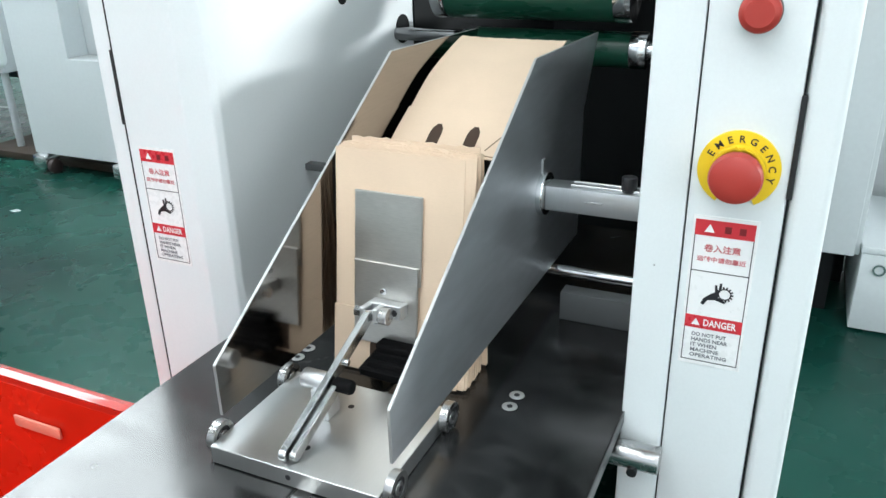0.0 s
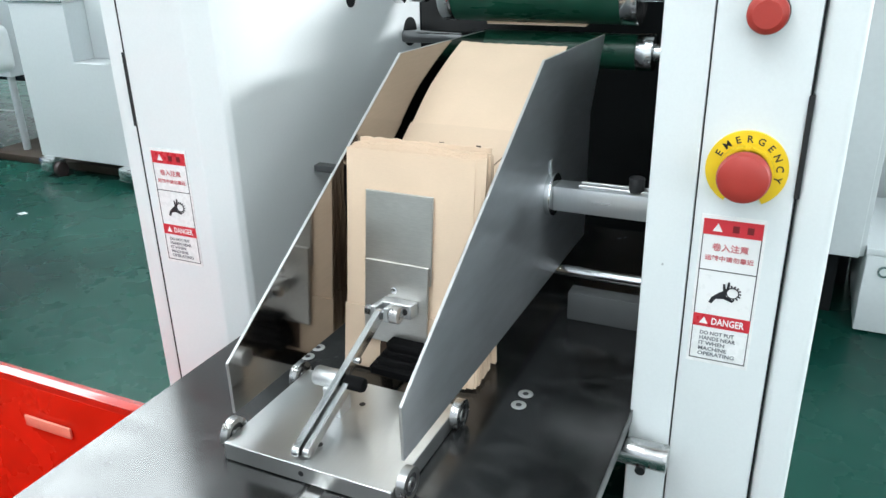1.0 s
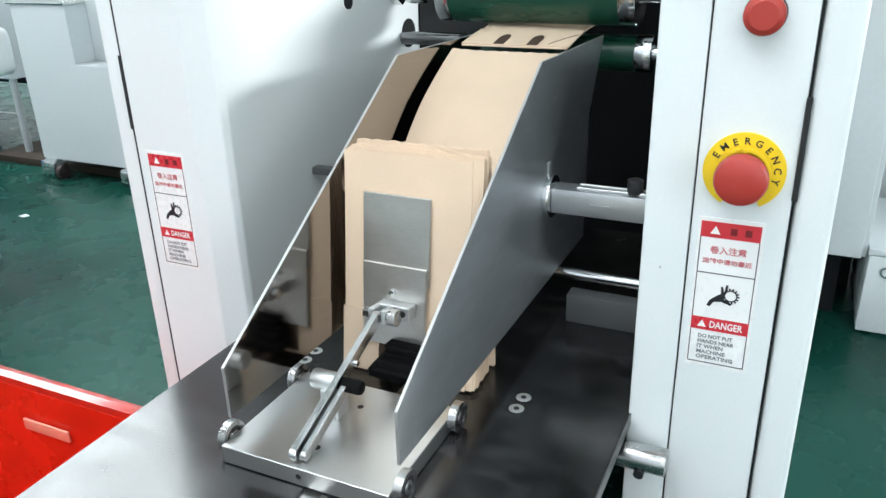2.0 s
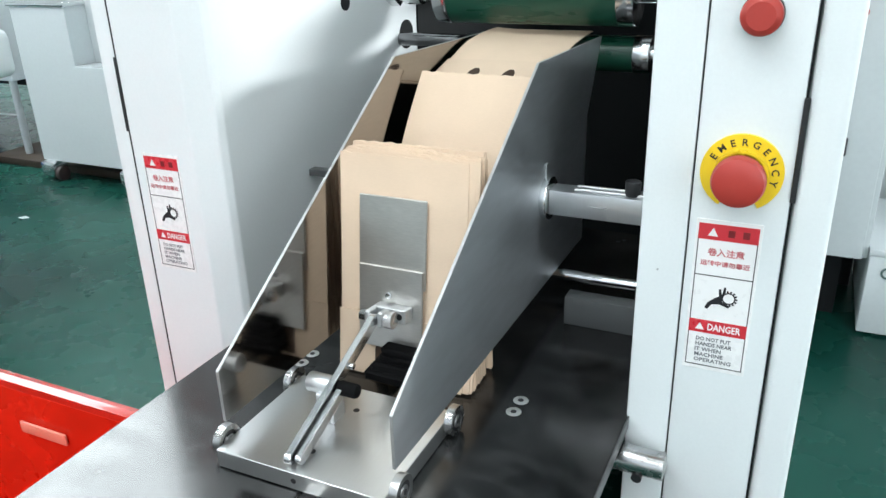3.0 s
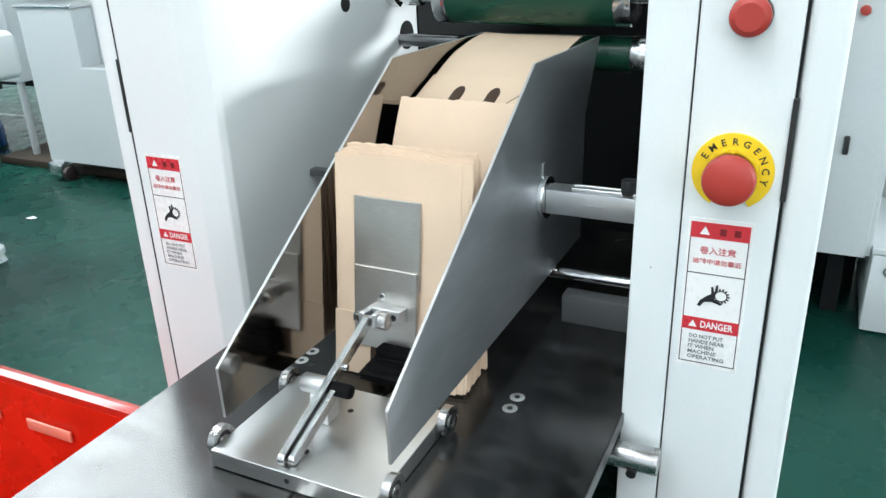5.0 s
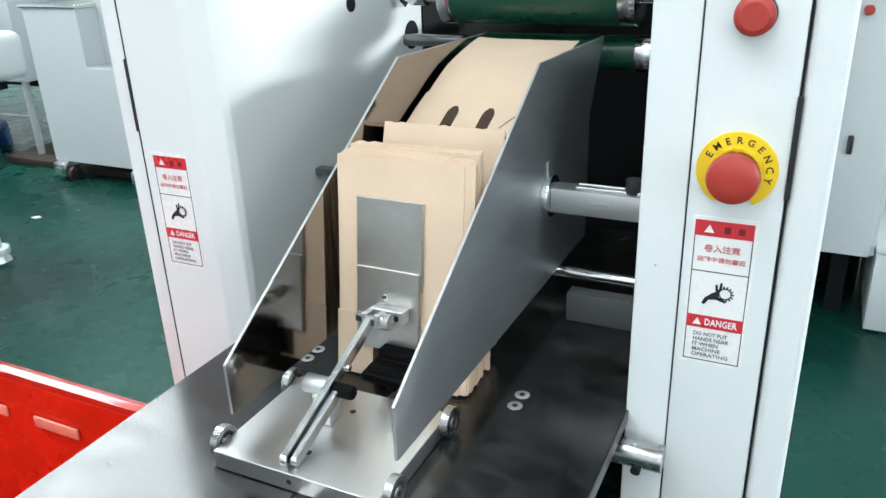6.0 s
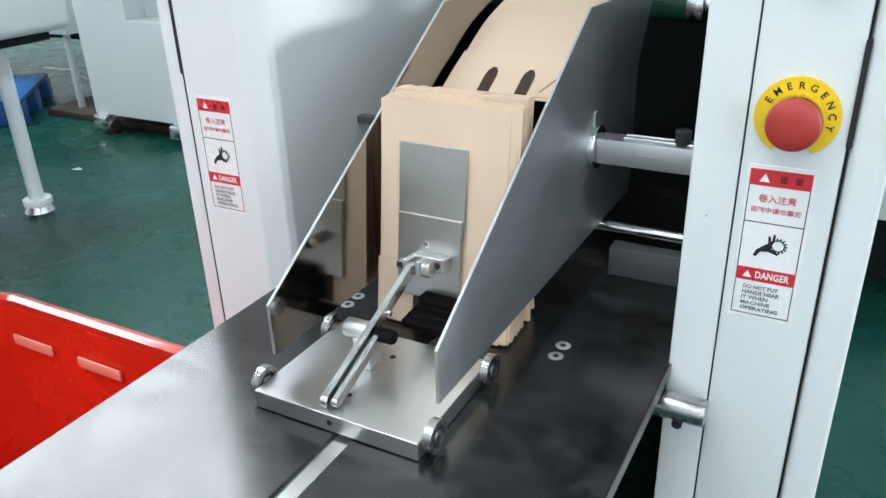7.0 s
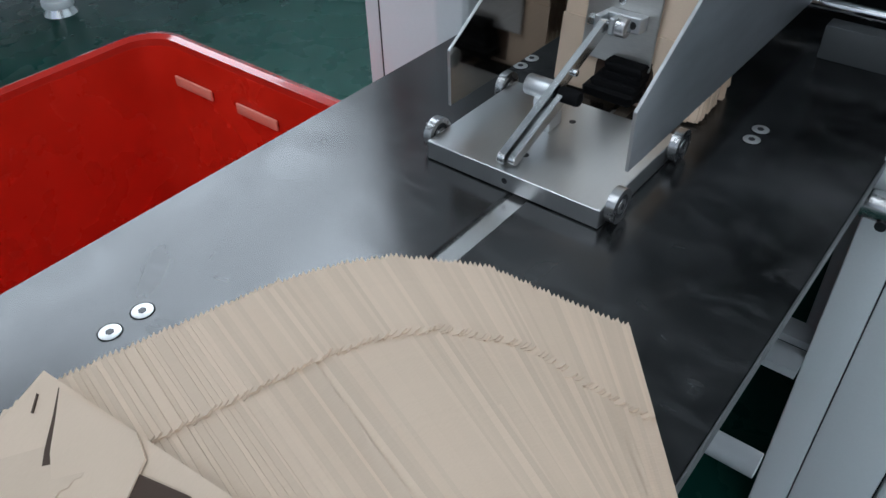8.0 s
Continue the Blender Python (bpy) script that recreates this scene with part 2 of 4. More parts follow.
def prism(bm, pts, place, depth, bevel=0.0):
    """A polygon of (u, v) pushed through depth; place(u, v, w) gives the point."""
    lo = [bm.verts.new(place(u, v, 0)) for u, v in pts]
    hi = [bm.verts.new(place(u, v, depth)) for u, v in pts]
    n = len(pts)
    fs = [bm.faces.new(lo[::-1]), bm.faces.new(hi)]
    for i in range(n):
        fs.append(bm.faces.new((lo[i], lo[(i + 1) % n], hi[(i + 1) % n], hi[i])))
    bmesh.ops.recalc_face_normals(bm, faces=fs)
    if bevel:
        es = list({e for f in fs for e in f.edges})
        bmesh.ops.bevel(bm, geom=es, offset=bevel, segments=1, affect='EDGES', clamp_overlap=True)
    return bm


def mesh_of(name, bm, material, smooth=True):
    me = bpy.data.meshes.new(name)
    bm.to_mesh(me)
    bm.free()
    me.materials.append(material)
    if smooth:
        me.shade_smooth()
        me.set_sharp_from_angle(angle=radians(35))
    return me


def part(name, bm, material, parent, label="", smooth=True):
    ob = new(name, mesh_of(name, bm, material, smooth))
    ob.parent = parent
    if label:
        tagged(ob, label)
    return ob


def solid(name, bm, material, label, category, group="", kind="", smooth=True):
    return tagged(new(name, mesh_of(name, bm, material, smooth)), label, category, group, kind)


def empty(name, label, category, group="", kind="", m=None):
    ob = tagged(new(name), label, category, group, kind)
    ob.empty_display_size = 0.02
    if m is not None:
        ob.matrix_basis = m
    return ob


def B():
    return bmesh.new()


def lettering(name, text, size, material, parent, m, label, width=None):
    """Raised letters of the built-in font, as a mesh."""
    cu = bpy.data.curves.new(name, 'FONT')
    cu.body, cu.size, cu.extrude = text, size, 0.00008
    cu.align_x, cu.align_y = 'CENTER', 'CENTER'
    cu.resolution_u = 2
    cu.offset = size * 0.02
    tmp = new(name, cu)
    bpy.context.view_layer.update()
    me = bpy.data.meshes.new_from_object(tmp.evaluated_get(bpy.context.evaluated_depsgraph_get()))
    wide = tmp.dimensions.x
    bpy.data.objects.remove(tmp)
    me.materials.clear()
    me.materials.append(material)
    ob = new(name, me)
    k = 1.0 if width is None or wide == 0 else width / wide
    ob.parent = parent
    ob.matrix_basis = m @ Matrix.Diagonal((k, 1, 1, 1))
    return tagged(ob, label)


# ---- the hall ----
def hall():
    # walls, ceiling and windows are out of view, added to supply the light
    x0, x1, y0, y1, top = -6.5, 4.5, -4.5, 7.0, 4.4
    solid("floor", box(B(), x0, x1, y0, y1, FLOOR - 0.1, FLOOR), FLOORM, "worn green epoxy factory floor, half glossy", "floor", kind="structure")
    solid("ceiling", box(B(), x0, x1, y0, y1, top, top + 0.1), ROOF, "unseen grey ceiling added over the hall", "ceiling", kind="structure")
    solid("wall_north", box(B(), x0, x1, y1, y1 + 0.15, FLOOR, top), WALLP, "plain pale plaster wall", "wall", kind="structure")
    bm = B()
    box(bm, x0, x1, y0 - 0.15, y0, FLOOR, 1.2)
    box(bm, x0, x1, y0 - 0.15, y0, 3.9, top)
    for a, b in ((x0, -3.4), (-1.0, -0.7), (1.7, 2.0), (4.2, x1)):
        box(bm, a, b, y0 - 0.15, y0, 1.2, 3.9)
    solid("wall_south", bm, WALLP, "pale plaster wall with three wide windows", "wall", kind="structure")
    for k, (a, b, watts) in enumerate(((-3.4, -1.0, 25), (-0.7, 1.7, 28), (2.0, 4.2, 55))):
        w = empty("window_%d" % (k + 4), "unseen window put in as a light source, with a white frame", "window", kind="structure")
        bm = B()
        for x in (a, (a + b) / 2 - 0.02, b - 0.04):
            box(bm, x, x + 0.04, y0 - 0.1, y0 - 0.04, 1.2, 3.9, 0.004)
        for z in (1.2, 2.5, 3.86):
            box(bm, a, b, y0 - 0.098, y0 - 0.042, z, z + 0.04, 0.004)
        part("window_frame", bm, WHITE_FAR, w)
        area_lamp("window_light", look(((a + b) / 2, y0 + 0.03, 2.6), ((a + b) / 2, 0, 1.2)), b - a, 2.6, watts, (0.93, 0.98, 1.0))
    bm = B()
    for a, b in ((y0, -4.2), (-1.8, 2.0), (4.0, y1)):
        box(bm, x1, x1 + 0.15, a, b, FLOOR, top)
    for a, b, c, d in ((-4.2, -1.8, 1.0, 3.0), (2.0, 4.0, 1.66, 2.18)):
        box(bm, x1, x1 + 0.15, a, b, FLOOR, c)
        box(bm, x1, x1 + 0.15, a, b, d, top)
    solid("wall_east", bm, WALLP, "pale plaster wall with two wide windows", "wall", kind="structure")
    w = empty("window_8", "unseen window put in as a light source, with a white frame", "window", kind="structure")
    bm = B()
    for y in (2.0, 2.98, 3.96):
        box(bm, x1 + 0.04, x1 + 0.10, y, y + 0.04, 1.66, 2.18, 0.004)
    for z in (1.66, 2.14):
        box(bm, x1 + 0.042, x1 + 0.098, 2.0, 4.0, z, z + 0.04, 0.004)
    part("window_frame", bm, WHITE_FAR, w)
    area_lamp("window_light", look((x1 - 0.03, 3.0, 1.92), (0, 0.5, 1.1)), 1.95, 0.48, 430, (0.95, 0.98, 1.0))
    w = empty("window_7", "unseen window put in as a light source, with a white frame", "window", kind="structure")
    bm = B()
    for y in (-4.2, -3.02, -1.84):
        box(bm, x1 + 0.04, x1 + 0.10, y, y + 0.04, 1.0, 3.0, 0.004)
    for z in (1.0, 2.96):
        box(bm, x1 + 0.042, x1 + 0.098, -4.2, -1.8, z, z + 0.04, 0.004)
    part("window_frame", bm, WHITE_FAR, w)
    area_lamp("window_light", look((x1 - 0.03, -3.0, 2.0), (0, 0, 1.2)), 2.3, 1.9, 70, (0.95, 0.98, 1.0))
    bm = B()
    box(bm, x0 - 0.15, x0, y0, y1, FLOOR, 3.0)
    box(bm, x0 - 0.15, x0, y0, y1, 4.1, top)
    for a, b in ((y0, -1.0), (0.7, 1.6), (3.3, 4.6), (6.3, y1)):
        box(bm, x0 - 0.15, x0, a, b, 3.0, 4.1)
    solid("wall_west", bm, WALLP, "pale plaster wall with three high windows", "wall", kind="structure")
    for k, (a, b) in enumerate(((-1.0, 0.7), (1.6, 3.3), (4.6, 6.3))):
        w = empty("window_%d" % (k + 1), "unseen window put in as a light source, with a white frame", "window", kind="structure")
        bm = B()
        for y in (a, (a + b) / 2 - 0.02, b - 0.04):
            box(bm, x0 - 0.1, x0 - 0.04, y, y + 0.04, 3.0, 4.1, 0.004)
        for z in (3.0, 4.06):
            box(bm, x0 - 0.098, x0 - 0.042, a, b, z, z + 0.04, 0.004)
        part("window_frame", bm, WHITE_FAR, w)
        area_lamp("window_light", look((x0 + 0.03, (a + b) / 2, 3.55), (0, (a + b) / 2, 1.4)), b - a, 1.05, 62, (0.90, 0.97, 1.0))


def ceiling_lamp(m):
    lamp = empty("ceiling_lamp", "unseen long ceiling lamp, added to light the machine", "lamp", "ceiling lamps", m=m)
    part("housing", box(B(), -0.75, 0.75, -0.16, 0.16, 0.0, 0.07, 0.008), WHITE_FAR, lamp)
    part("diffuser", box(B(), -0.73, 0.73, -0.14, 0.14, -0.012, -0.001, 0.003), LIT, lamp, "glowing white diffuser")
    return lamp


LIT = glow("lit_diffuser", (0.95, 0.98, 1.0), 9.0)
# unseen roof panels, added: west pair for the table's glare, front pair as fill
ROOF_GLOW = glow("added_roof_glow", (0.88, 0.96, 1.0), 19.0)
ROOF_FILL = glow("added_front_fill_glow", (0.90, 0.97, 1.0), 6.0)


def added_roof_lights():
    for x, ya, yb in ((-5.0, -1.2, 4.0), (-3.4, 0.4, 4.0), (-0.75, -4.0, -0.5), (1.95, -4.0, -0.5)):
        s = empty("roof_light", "unseen glowing roof panel added to light the machine", "skylight", "roof lights")
        part("sheet", box(B(), x - 0.55, x + 0.55, ya, yb, 4.375, 4.392, 0.002), ROOF_GLOW if x < -3 else ROOF_FILL, s, "glowing sheet added as a light source")
        part("frame", box(box(B(), x - 0.60, x - 0.551, ya - 0.05, yb + 0.05, 4.36, 4.399), x + 0.551, x + 0.60, ya - 0.05, yb + 0.05, 4.36, 4.399), WHITE_FAR, s)
hall()
added_roof_lights()
# ceiling lamps out of view, added and placed to balance the light
first_lamp = ceiling_lamp(pose(-2.2, -1.6, 4.31))
for lx, ly in ((-2.2, -1.6), (-2.2, -3.3), (0.6, -3.3), (-0.3, -1.6), (-0.9, 4.4)):
    if (lx, ly) != (-2.2, -1.6):
        copy_thing(first_lamp, pose(lx, ly, 4.31))
    area_lamp("added_lamp_light", look((lx, ly, 4.28), (lx, ly, 0)), 1.5, 0.3, 22, (0.93, 0.98, 1.0))


# ---- the bag machine: housing ----
LEFT_FACE, RIGHT_FACE = 0.026, 0.0335


def danger_label(parent, x0, z1, y, w=0.0475, h=0.136):
    """A warning sticker: red bands, lines of writing and a pinch-point sign."""
    st = part("warning_label", box(B(), x0, x0 + w, y - 0.0006, y + 0.002, z1 - h, z1, 0.0002, 1), LABELW, parent, "white warning sticker with red bands", smooth=False)
    yy = y - 0.0006

    def band(name, u0, u1, v0, v1, m, lab="", d=0.00025):
        return part(name, box(B(), x0 + u0 * w, x0 + u1 * w, yy - d, yy + 0.0002, z1 - v1 * h, z1 - v0 * h), m, st, lab, smooth=False)
    band("red_band", 0.045, 0.955, 0.025, 0.125, LABELR, "red band with a white triangle")
    band("red_band", 0.045, 0.955, 0.655, 0.742, LABELR, "red band with white letters")
    bm = B()
    for u0, u1, v0, v1 in ((0.045, 0.955, 0.968, 0.974), (0.045, 0.06, 0.125, 0.974), (0.94, 0.955, 0.125, 0.974), (0.045, 0.955, 0.352, 0.358)):
        box(bm, x0 + u0 * w, x0 + u1 * w, yy - 0.0002, yy + 0.0002, z1 - v1 * h, z1 - v0 * h)
    part("border_line", bm, LABELK, st, smooth=False)

    def tri(cu, cv, s):
        cx, cz = x0 + cu * w, z1 - cv * h
        bm = prism(B(), [(-s, -s * 0.8), (s, -s * 0.8), (0, s)], lambda a, b, c: Vector((cx + a, yy - 0.0005 + c, cz + b)), 0.0004)
        part("warning_triangle", bm, LABELW, st, smooth=False)
    tri(0.27, 0.078, 0.0040)
    tri(0.22, 0.70, 0.0036)
    for u in (0.50, 0.72):
        band("dark_bar", u, u + 0.10, 0.055, 0.098, mat_dark_red, "dark unreadable sign", 0.0005)

    def words(text, cu, cv, size, m, width):
        lettering("printed_line", text, size, m, st, pose(x0 + cu * w, yy - 0.0004, z1 - cv * h, 90), "printed words", width)
    words("卷入注意", 0.5, 0.205, 0.0072, LABELP, 0.56 * w)
    words("运转中请勿靠近", 0.5, 0.275, 0.0050, LABELP, 0.76 * w)
    words("DANGER", 0.60, 0.70, 0.0090, LABELW, 0.52 * w)
    for i, (t, wd) in enumerate((("DO NOT PUT", 0.55), ("HAND" + "S NEAR", 0.58), ("IT WHEN", 0.42), ("MACHINE", 0.46), ("OPERATING", 0.60))):
        words(t, 0.18 + wd / 2, 0.785 + 0.037 * i, 0.0050, LABELG, wd * w)
    # pinch-point sign: a toothed wheel and a dark wedge
    cx, cz = x0 + 0.62 * w, z1 - 0.49 * h
    bm = ring(B(), (cx, yy - 0.0002, cz), (0, 1, 0), 0.0044, 0.0053, 0.0002, 24)
    for i in range(14):
        a = math.tau * i / 14
        e = Vector((math.cos(a), 0, math.sin(a)))
        rod(bm, Vector((cx, yy - 0.0002, cz)) + e * 0.0053, Vector((cx, yy - 0.0002, cz)) + e * 0.0070, 0.0007, 6)
    part("gear_sign", bm, LABELK, st, smooth=False)
    pts = [(-0.0185, -0.0110), (-0.0165, -0.0060), (-0.0110, -0.0010), (-0.0078, 0.0010), (-0.0085, 0.0075), (-0.0068, 0.0078), (-0.0055, 0.0020), (-0.0045, 0.0098), (-0.0028, 0.0098),
           (-0.0030, 0.0035), (-0.0045, 0.0005), (-0.0050, -0.0035), (0.0015, -0.0070), (0.0005, -0.0085), (-0.0070, -0.0062), (-0.0130, -0.0072), (-0.0160, -0.0120)]
    part("dark_sign", prism(B(), pts, lambda a, b, c: Vector((cx + a, yy - 0.0005 + c, cz + b)), 0.0004), LABELK, st, smooth=False)
    return st


mat_dark_red = mat("dark_red_ink", (0.20, 0.015, 0.02), 0.35, vary=0.03, grain=200, bump=0)


def housing():
    top = 1.75
    h = empty("bag_machine_housing", "white powder-coated steel housing of a paper bag machine", "machine")
    # near end, left: a post of two panels with a dark joint, then the deep side panel
    part("corner_panel", box(B(), -0.4870, -0.4658, LEFT_FACE, 0.30, FLOOR, top, 0.0015), WHITE, h)
    part("front_panel", prism(B(), [(-0.4640, LEFT_FACE), (-0.3775, LEFT_FACE), (-0.3520, 0.0420), (-0.3480, 0.0500), (-0.3480, 1.30), (-0.4640, 1.30)],
                              lambda a, b, c: Vector((a, b, FLOOR + c)), top - FLOOR, 0.0012), WHITE, h, smooth=False)
    part("joint_strip", box(B(), -0.4658, -0.4640, LEFT_FACE + 0.0006, 0.29, FLOOR, top), DARK, h, "dark recessed joint")
    part("slot_cover", box(B(), -0.4672, -0.4630, LEFT_FACE - 0.0015, LEFT_FACE + 0.003, 0.981, 1.062, 0.0006, 1), BLACKP, h, "black slot")
    # right: narrow panel, front panel, dark joint, rounded corner
    part("inner_panel", box(B(), 0.1000, 0.1388, RIGHT_FACE + 0.001, 0.30, FLOOR, top, 0.0025), WHITE, h)
    part("front_panel", box(B(), 0.1396, 0.2130, RIGHT_FACE, 0.30, FLOOR, top, 0.0020), WHITE, h)
    part("joint_strip", box(B(), 0.2130, 0.2146, RIGHT_FACE + 0.0010, 0.29, FLOOR, top), DARK, h, "dark recessed joint")
    part("slot_cover", box(B(), 0.2122, 0.2164, RIGHT_FACE - 0.0020, RIGHT_FACE + 0.004, 0.977, 1.058, 0.0006, 1), BLACKP, h, "black slot")
    part("corner_panel", box(B(), 0.2146, 0.2440, RIGHT_FACE - 0.001, 0.30, FLOOR, top, 0.0075, 4), WHITE, h)
    # unseen side wall, kept low so light from the right passes over
    part("side_panel", box(B(), 0.1100, 0.2430, 0.301, 1.30, FLOOR, 1.085, 0.002), WHITE, h)
    # dark sheets stand in for the shade inside the machine
    part("inner_shade_lining", box(B(), 0.1010, 0.1090, 0.301, 1.28, FLOOR, 1.084), DARK, h, "inner wall, the interior's shade painted dark")
    part("inner_shade_lining", box(B(), -0.3478, -0.3450, 0.510, 1.238, FLOOR, 1.549), DARK, h, "inner wall, the interior's shade painted dark")
    part("back_panel", box(B(), -0.3475, 0.1005, 1.24, 1.26, FLOOR, top), DARK, h, "added back wall, the interior's shade painted dark")
    # unseen roof, added to darken the inside
    part("added_roof_panel", box(B(), -0.3475, 0.1000, 0.72, 1.24, 1.55, 1.57), DARK, h, "unseen dark roof added to darken the machine's inside")
    part("seam", box(B(), 0.1388, 0.1396, RIGHT_FACE + 0.0015, 0.29, FLOOR, top), DARK, h, "thin dark seam")
    # holes of the side panel, dark discs for their shade, and fasteners
    part("round_opening", rod(B(), (-0.3482, 0.308, 1.0935), (-0.3465, 0.308, 1.0935), 0.010, 28), DARK, h, "dark disc for the shade in a round opening")
    part("bearing_opening", rod(B(), (-0.3482, 0.474, 1.033), (-0.3465, 0.474, 1.033), 0.021, 28), DARK, h, "dark disc for the shade in a bearing opening")
    # low cross members that tie the sides together
    part("cross_channel", box(box(box(B(), -0.348, 0.100, 0.062, 0.092, 0.49, 0.50), -0.348, 0.100, 0.014, 0.042, 0.49, 0.50), -0.348, 0.1, 0.042, 0.062, 0.484, 0.489), GREYM, h, "grey cross channel")
    part("cross_tube", rod(B(), (-0.35, -0.118, 0.50), (0.112, -0.118, 0.50), 0.013, 20), GREYM, h)
    danger_label(h, -0.4515, 0.9585, LEFT_FACE, 0.0530, 0.139)
    danger_label(h, 0.1455, 0.9560, RIGHT_FACE, 0.0513, 0.139)
    # small round plug low on the corner
    part("plug", rod(B(), (0.243, 0.08, 0.735), (0.2465, 0.08, 0.735), 0.006, 16), BLACKP, h)
    part("rivet", rod(B(), (0.1175, RIGHT_FACE + 0.0015, 0.905), (0.1175, RIGHT_FACE - 0.0002, 0.905), 0.0009, 10), GREYM, h)
    return h


def stop_button(x, z, y):
    """Emergency stop: yellow plate, lettered, with a red mushroom head."""
    b = empty("emergency_stop_button", "red mushroom emergency stop button on a yellow lettered ring", "button", m=pose(x, y, z))
    bm = ring(B(), (0, -0.0015, 0), (0, 1, 0), 0.0110, 0.0310, 0.0015, 56, -62, 304)
    part("yellow_ring", bm, YELLOW, b, "yellow ring lettered in black")
    part("guard", ring(B(), (0, -0.009, 0), (0, 1, 0), 0.0187, 0.0206, 0.005, 40, -62, 304), YELLOW, b, "raised yellow guard, open below")
    part("collar", rod(B(), (0, -0.003, 0), (0, -0.018, 0), 0.0135, 28), mat_dark_red, b)
    bm = B()
    prof = [(0.0, -0.0365), (0.008, -0.0362), (0.0145, -0.0350), (0.0185, -0.0325), (0.0200, -0.0285), (0.0200, -0.0235), (0.0190, -0.0200), (0.0150, -0.0170), (0.0, -0.0168)]
    spin(bm, prof)
    part("mushroom_head", bm, BUTTON, b, "red mushroom head")
    bm = prism(B(), [(-0.004, 0.0), (0, -0.0035), (0.004, 0.0), (0.0028, 0.0008), (0, -0.0016), (-0.0028, 0.0008)], lambda a, c, d: Vector((a, -0.0155 + d, 0.0210 + c)), 0.0006)
    part("arrow_mark", bm, YELLOW, b, smooth=False)
    for i, ch in enumerate("EMERGENCY"):
        a = radians(152 - 20.8 * i)
        r = 0.0243
        lettering("letter", ch, 0.0078, LABELK, b, pose(r * math.cos(a), -0.0032, r * math.sin(a), 90) @ pose(0, 0, 0, 0, 0, math.degrees(a) - 90), "black letter")
    return b


def spin(bm, prof, seg=40):
    """Turns a profile of (radius, y) round the y axis."""
    rows = []
    for i in range(seg):
        a = math.tau * i / seg
        rows.append([bm.verts.new((r * math.cos(a), y, r * math.sin(a))) for r, y in prof])
    for i in range(seg):
        p, o = rows[i], rows[(i + 1) % seg]
        for j in range(len(prof) - 1):
            bm.faces.new((p[j], p[j + 1], o[j + 1], o[j]))
    bmesh.ops.remove_doubles(bm, verts=bm.verts, dist=1e-6)
    bmesh.ops.recalc_face_normals(bm, faces=bm.faces)
    return bm


def push_button(x, z, y):
    b = empty("push_button", "round red push button in a steel collar", "button", m=pose(x, y, z))
    part("collar", ring(B(), (0, -0.004, 0), (0, 1, 0), 0.0125, 0.0150, 0.004, 36), BLACKP, b)
    part("cap", spin(B(), [(0, -0.0205), (0.0100, -0.0205), (0.0118, -0.0192), (0.0138, -0.0180), (0.0145, -0.0165), (0.0145, -0.009), (0.0125, 0.0)]), BUTTON, b, "red cap")
    return b


housing()
stop_button(0.1752, 0.9976, RIGHT_FACE)
push_button(0.1765, 1.1172, RIGHT_FACE)


# ---- rollers, rods and guide plates ----
def roller(name, y, z, r, gx0, gx1, label, lift=0.0):
    """A driven roller with a green sleeve, steel end rings and a shaft."""
    ro = empty(name, label, "roller", m=pose(0, y, z))
    part("sleeve", rod(B(), (gx0, 0, 0), (gx1, 0, 0), r, 48), GREEN, ro, "green rubber sleeve")
    part("end_ring", rod(B(), (gx0 - 0.020, 0, 0), (gx0 - 0.0003, 0, 0), r + 0.0008, 48, bevel=0.001), CHROME, ro)
    part("end_ring", rod(B(), (gx1 + 0.0003, 0, 0), (gx1 + 0.022, 0, 0), r + 0.0008, 48, bevel=0.001), CHROME, ro)
    part("shaft", rod(B(), (-0.3478, 0, lift), (gx0 - 0.020, 0, lift), 0.0095 if lift else 0.0115, 24), SHAFT if lift else CHROME, ro)
    part("shaft", rod(B(), (gx1 + 0.022, 0, 0), (0.1005, 0, 0), 0.0115, 24), CHROME, ro)
    return ro


upper = roller("upper_roller", 0.432, 1.0960, 0.0390, -0.2450, -0.0160, "green sleeved feed roller with steel ends")
part("shaft_nut", rod(B(), (-0.3475, 0, 0), (-0.333, 0, 0), 0.0185, 6), CHROME, upper)
part("shaft_collar", rod(B(), (-0.322, 0, 0), (-0.296, 0, 0), 0.016, 24, bevel=0.001), CHROME, upper)
lower = roller("lower_roller", 0.456, 1.0190, 0.0232, -0.2160, 0.0000, "green sleeved lower roller with steel ends", 0.0095)

PLATE = [(-0.165, 0.7905), (-0.165, 0.8405), (0.1715, 1.0510), (0.4240, 1.0450), (0.3680, 0.9550), (0.3660, 0.7880), (0.1800, 0.7880)]


def guide_plate(x, side, label, surface):
    g = empty("guide_plate", label, "plate", "pair of guide plates")
    sheet = part("sheet", prism(B(), PLATE, lambda a, b, c: Vector((x + c - 0.0015, a, b)), 0.003, 0.0004), surface, g, smooth=False)
    sheet.data.materials.append(CUT)
    for face in sheet.data.polygons:
        face.material_index = 1 if abs(face.normal.x) < 0.9 else 0
    s = side
    part("flange", rod(B(), (x + s * 0.0015, 0.200, 0.8985), (x + s * 0.0095, 0.200, 0.8985), 0.0245, 36, bevel=0.001), CHROME, g, "round bolted flange")
    part("rib", box(B(), min(x + s * 0.0015, x + s * 0.004), max(x + s * 0.0015, x + s * 0.004), 0.196, 0.204, 0.915, 0.938, 0.0006, 1), ALU, g)
    return g


guide_plate(-0.0388, 1, "bent-cornered brushed steel guide plate beside the bag stack", SATIN)
gl = guide_plate(-0.2055, -1, "mirror-bright steel guide plate that reflects the bags", STEEL)
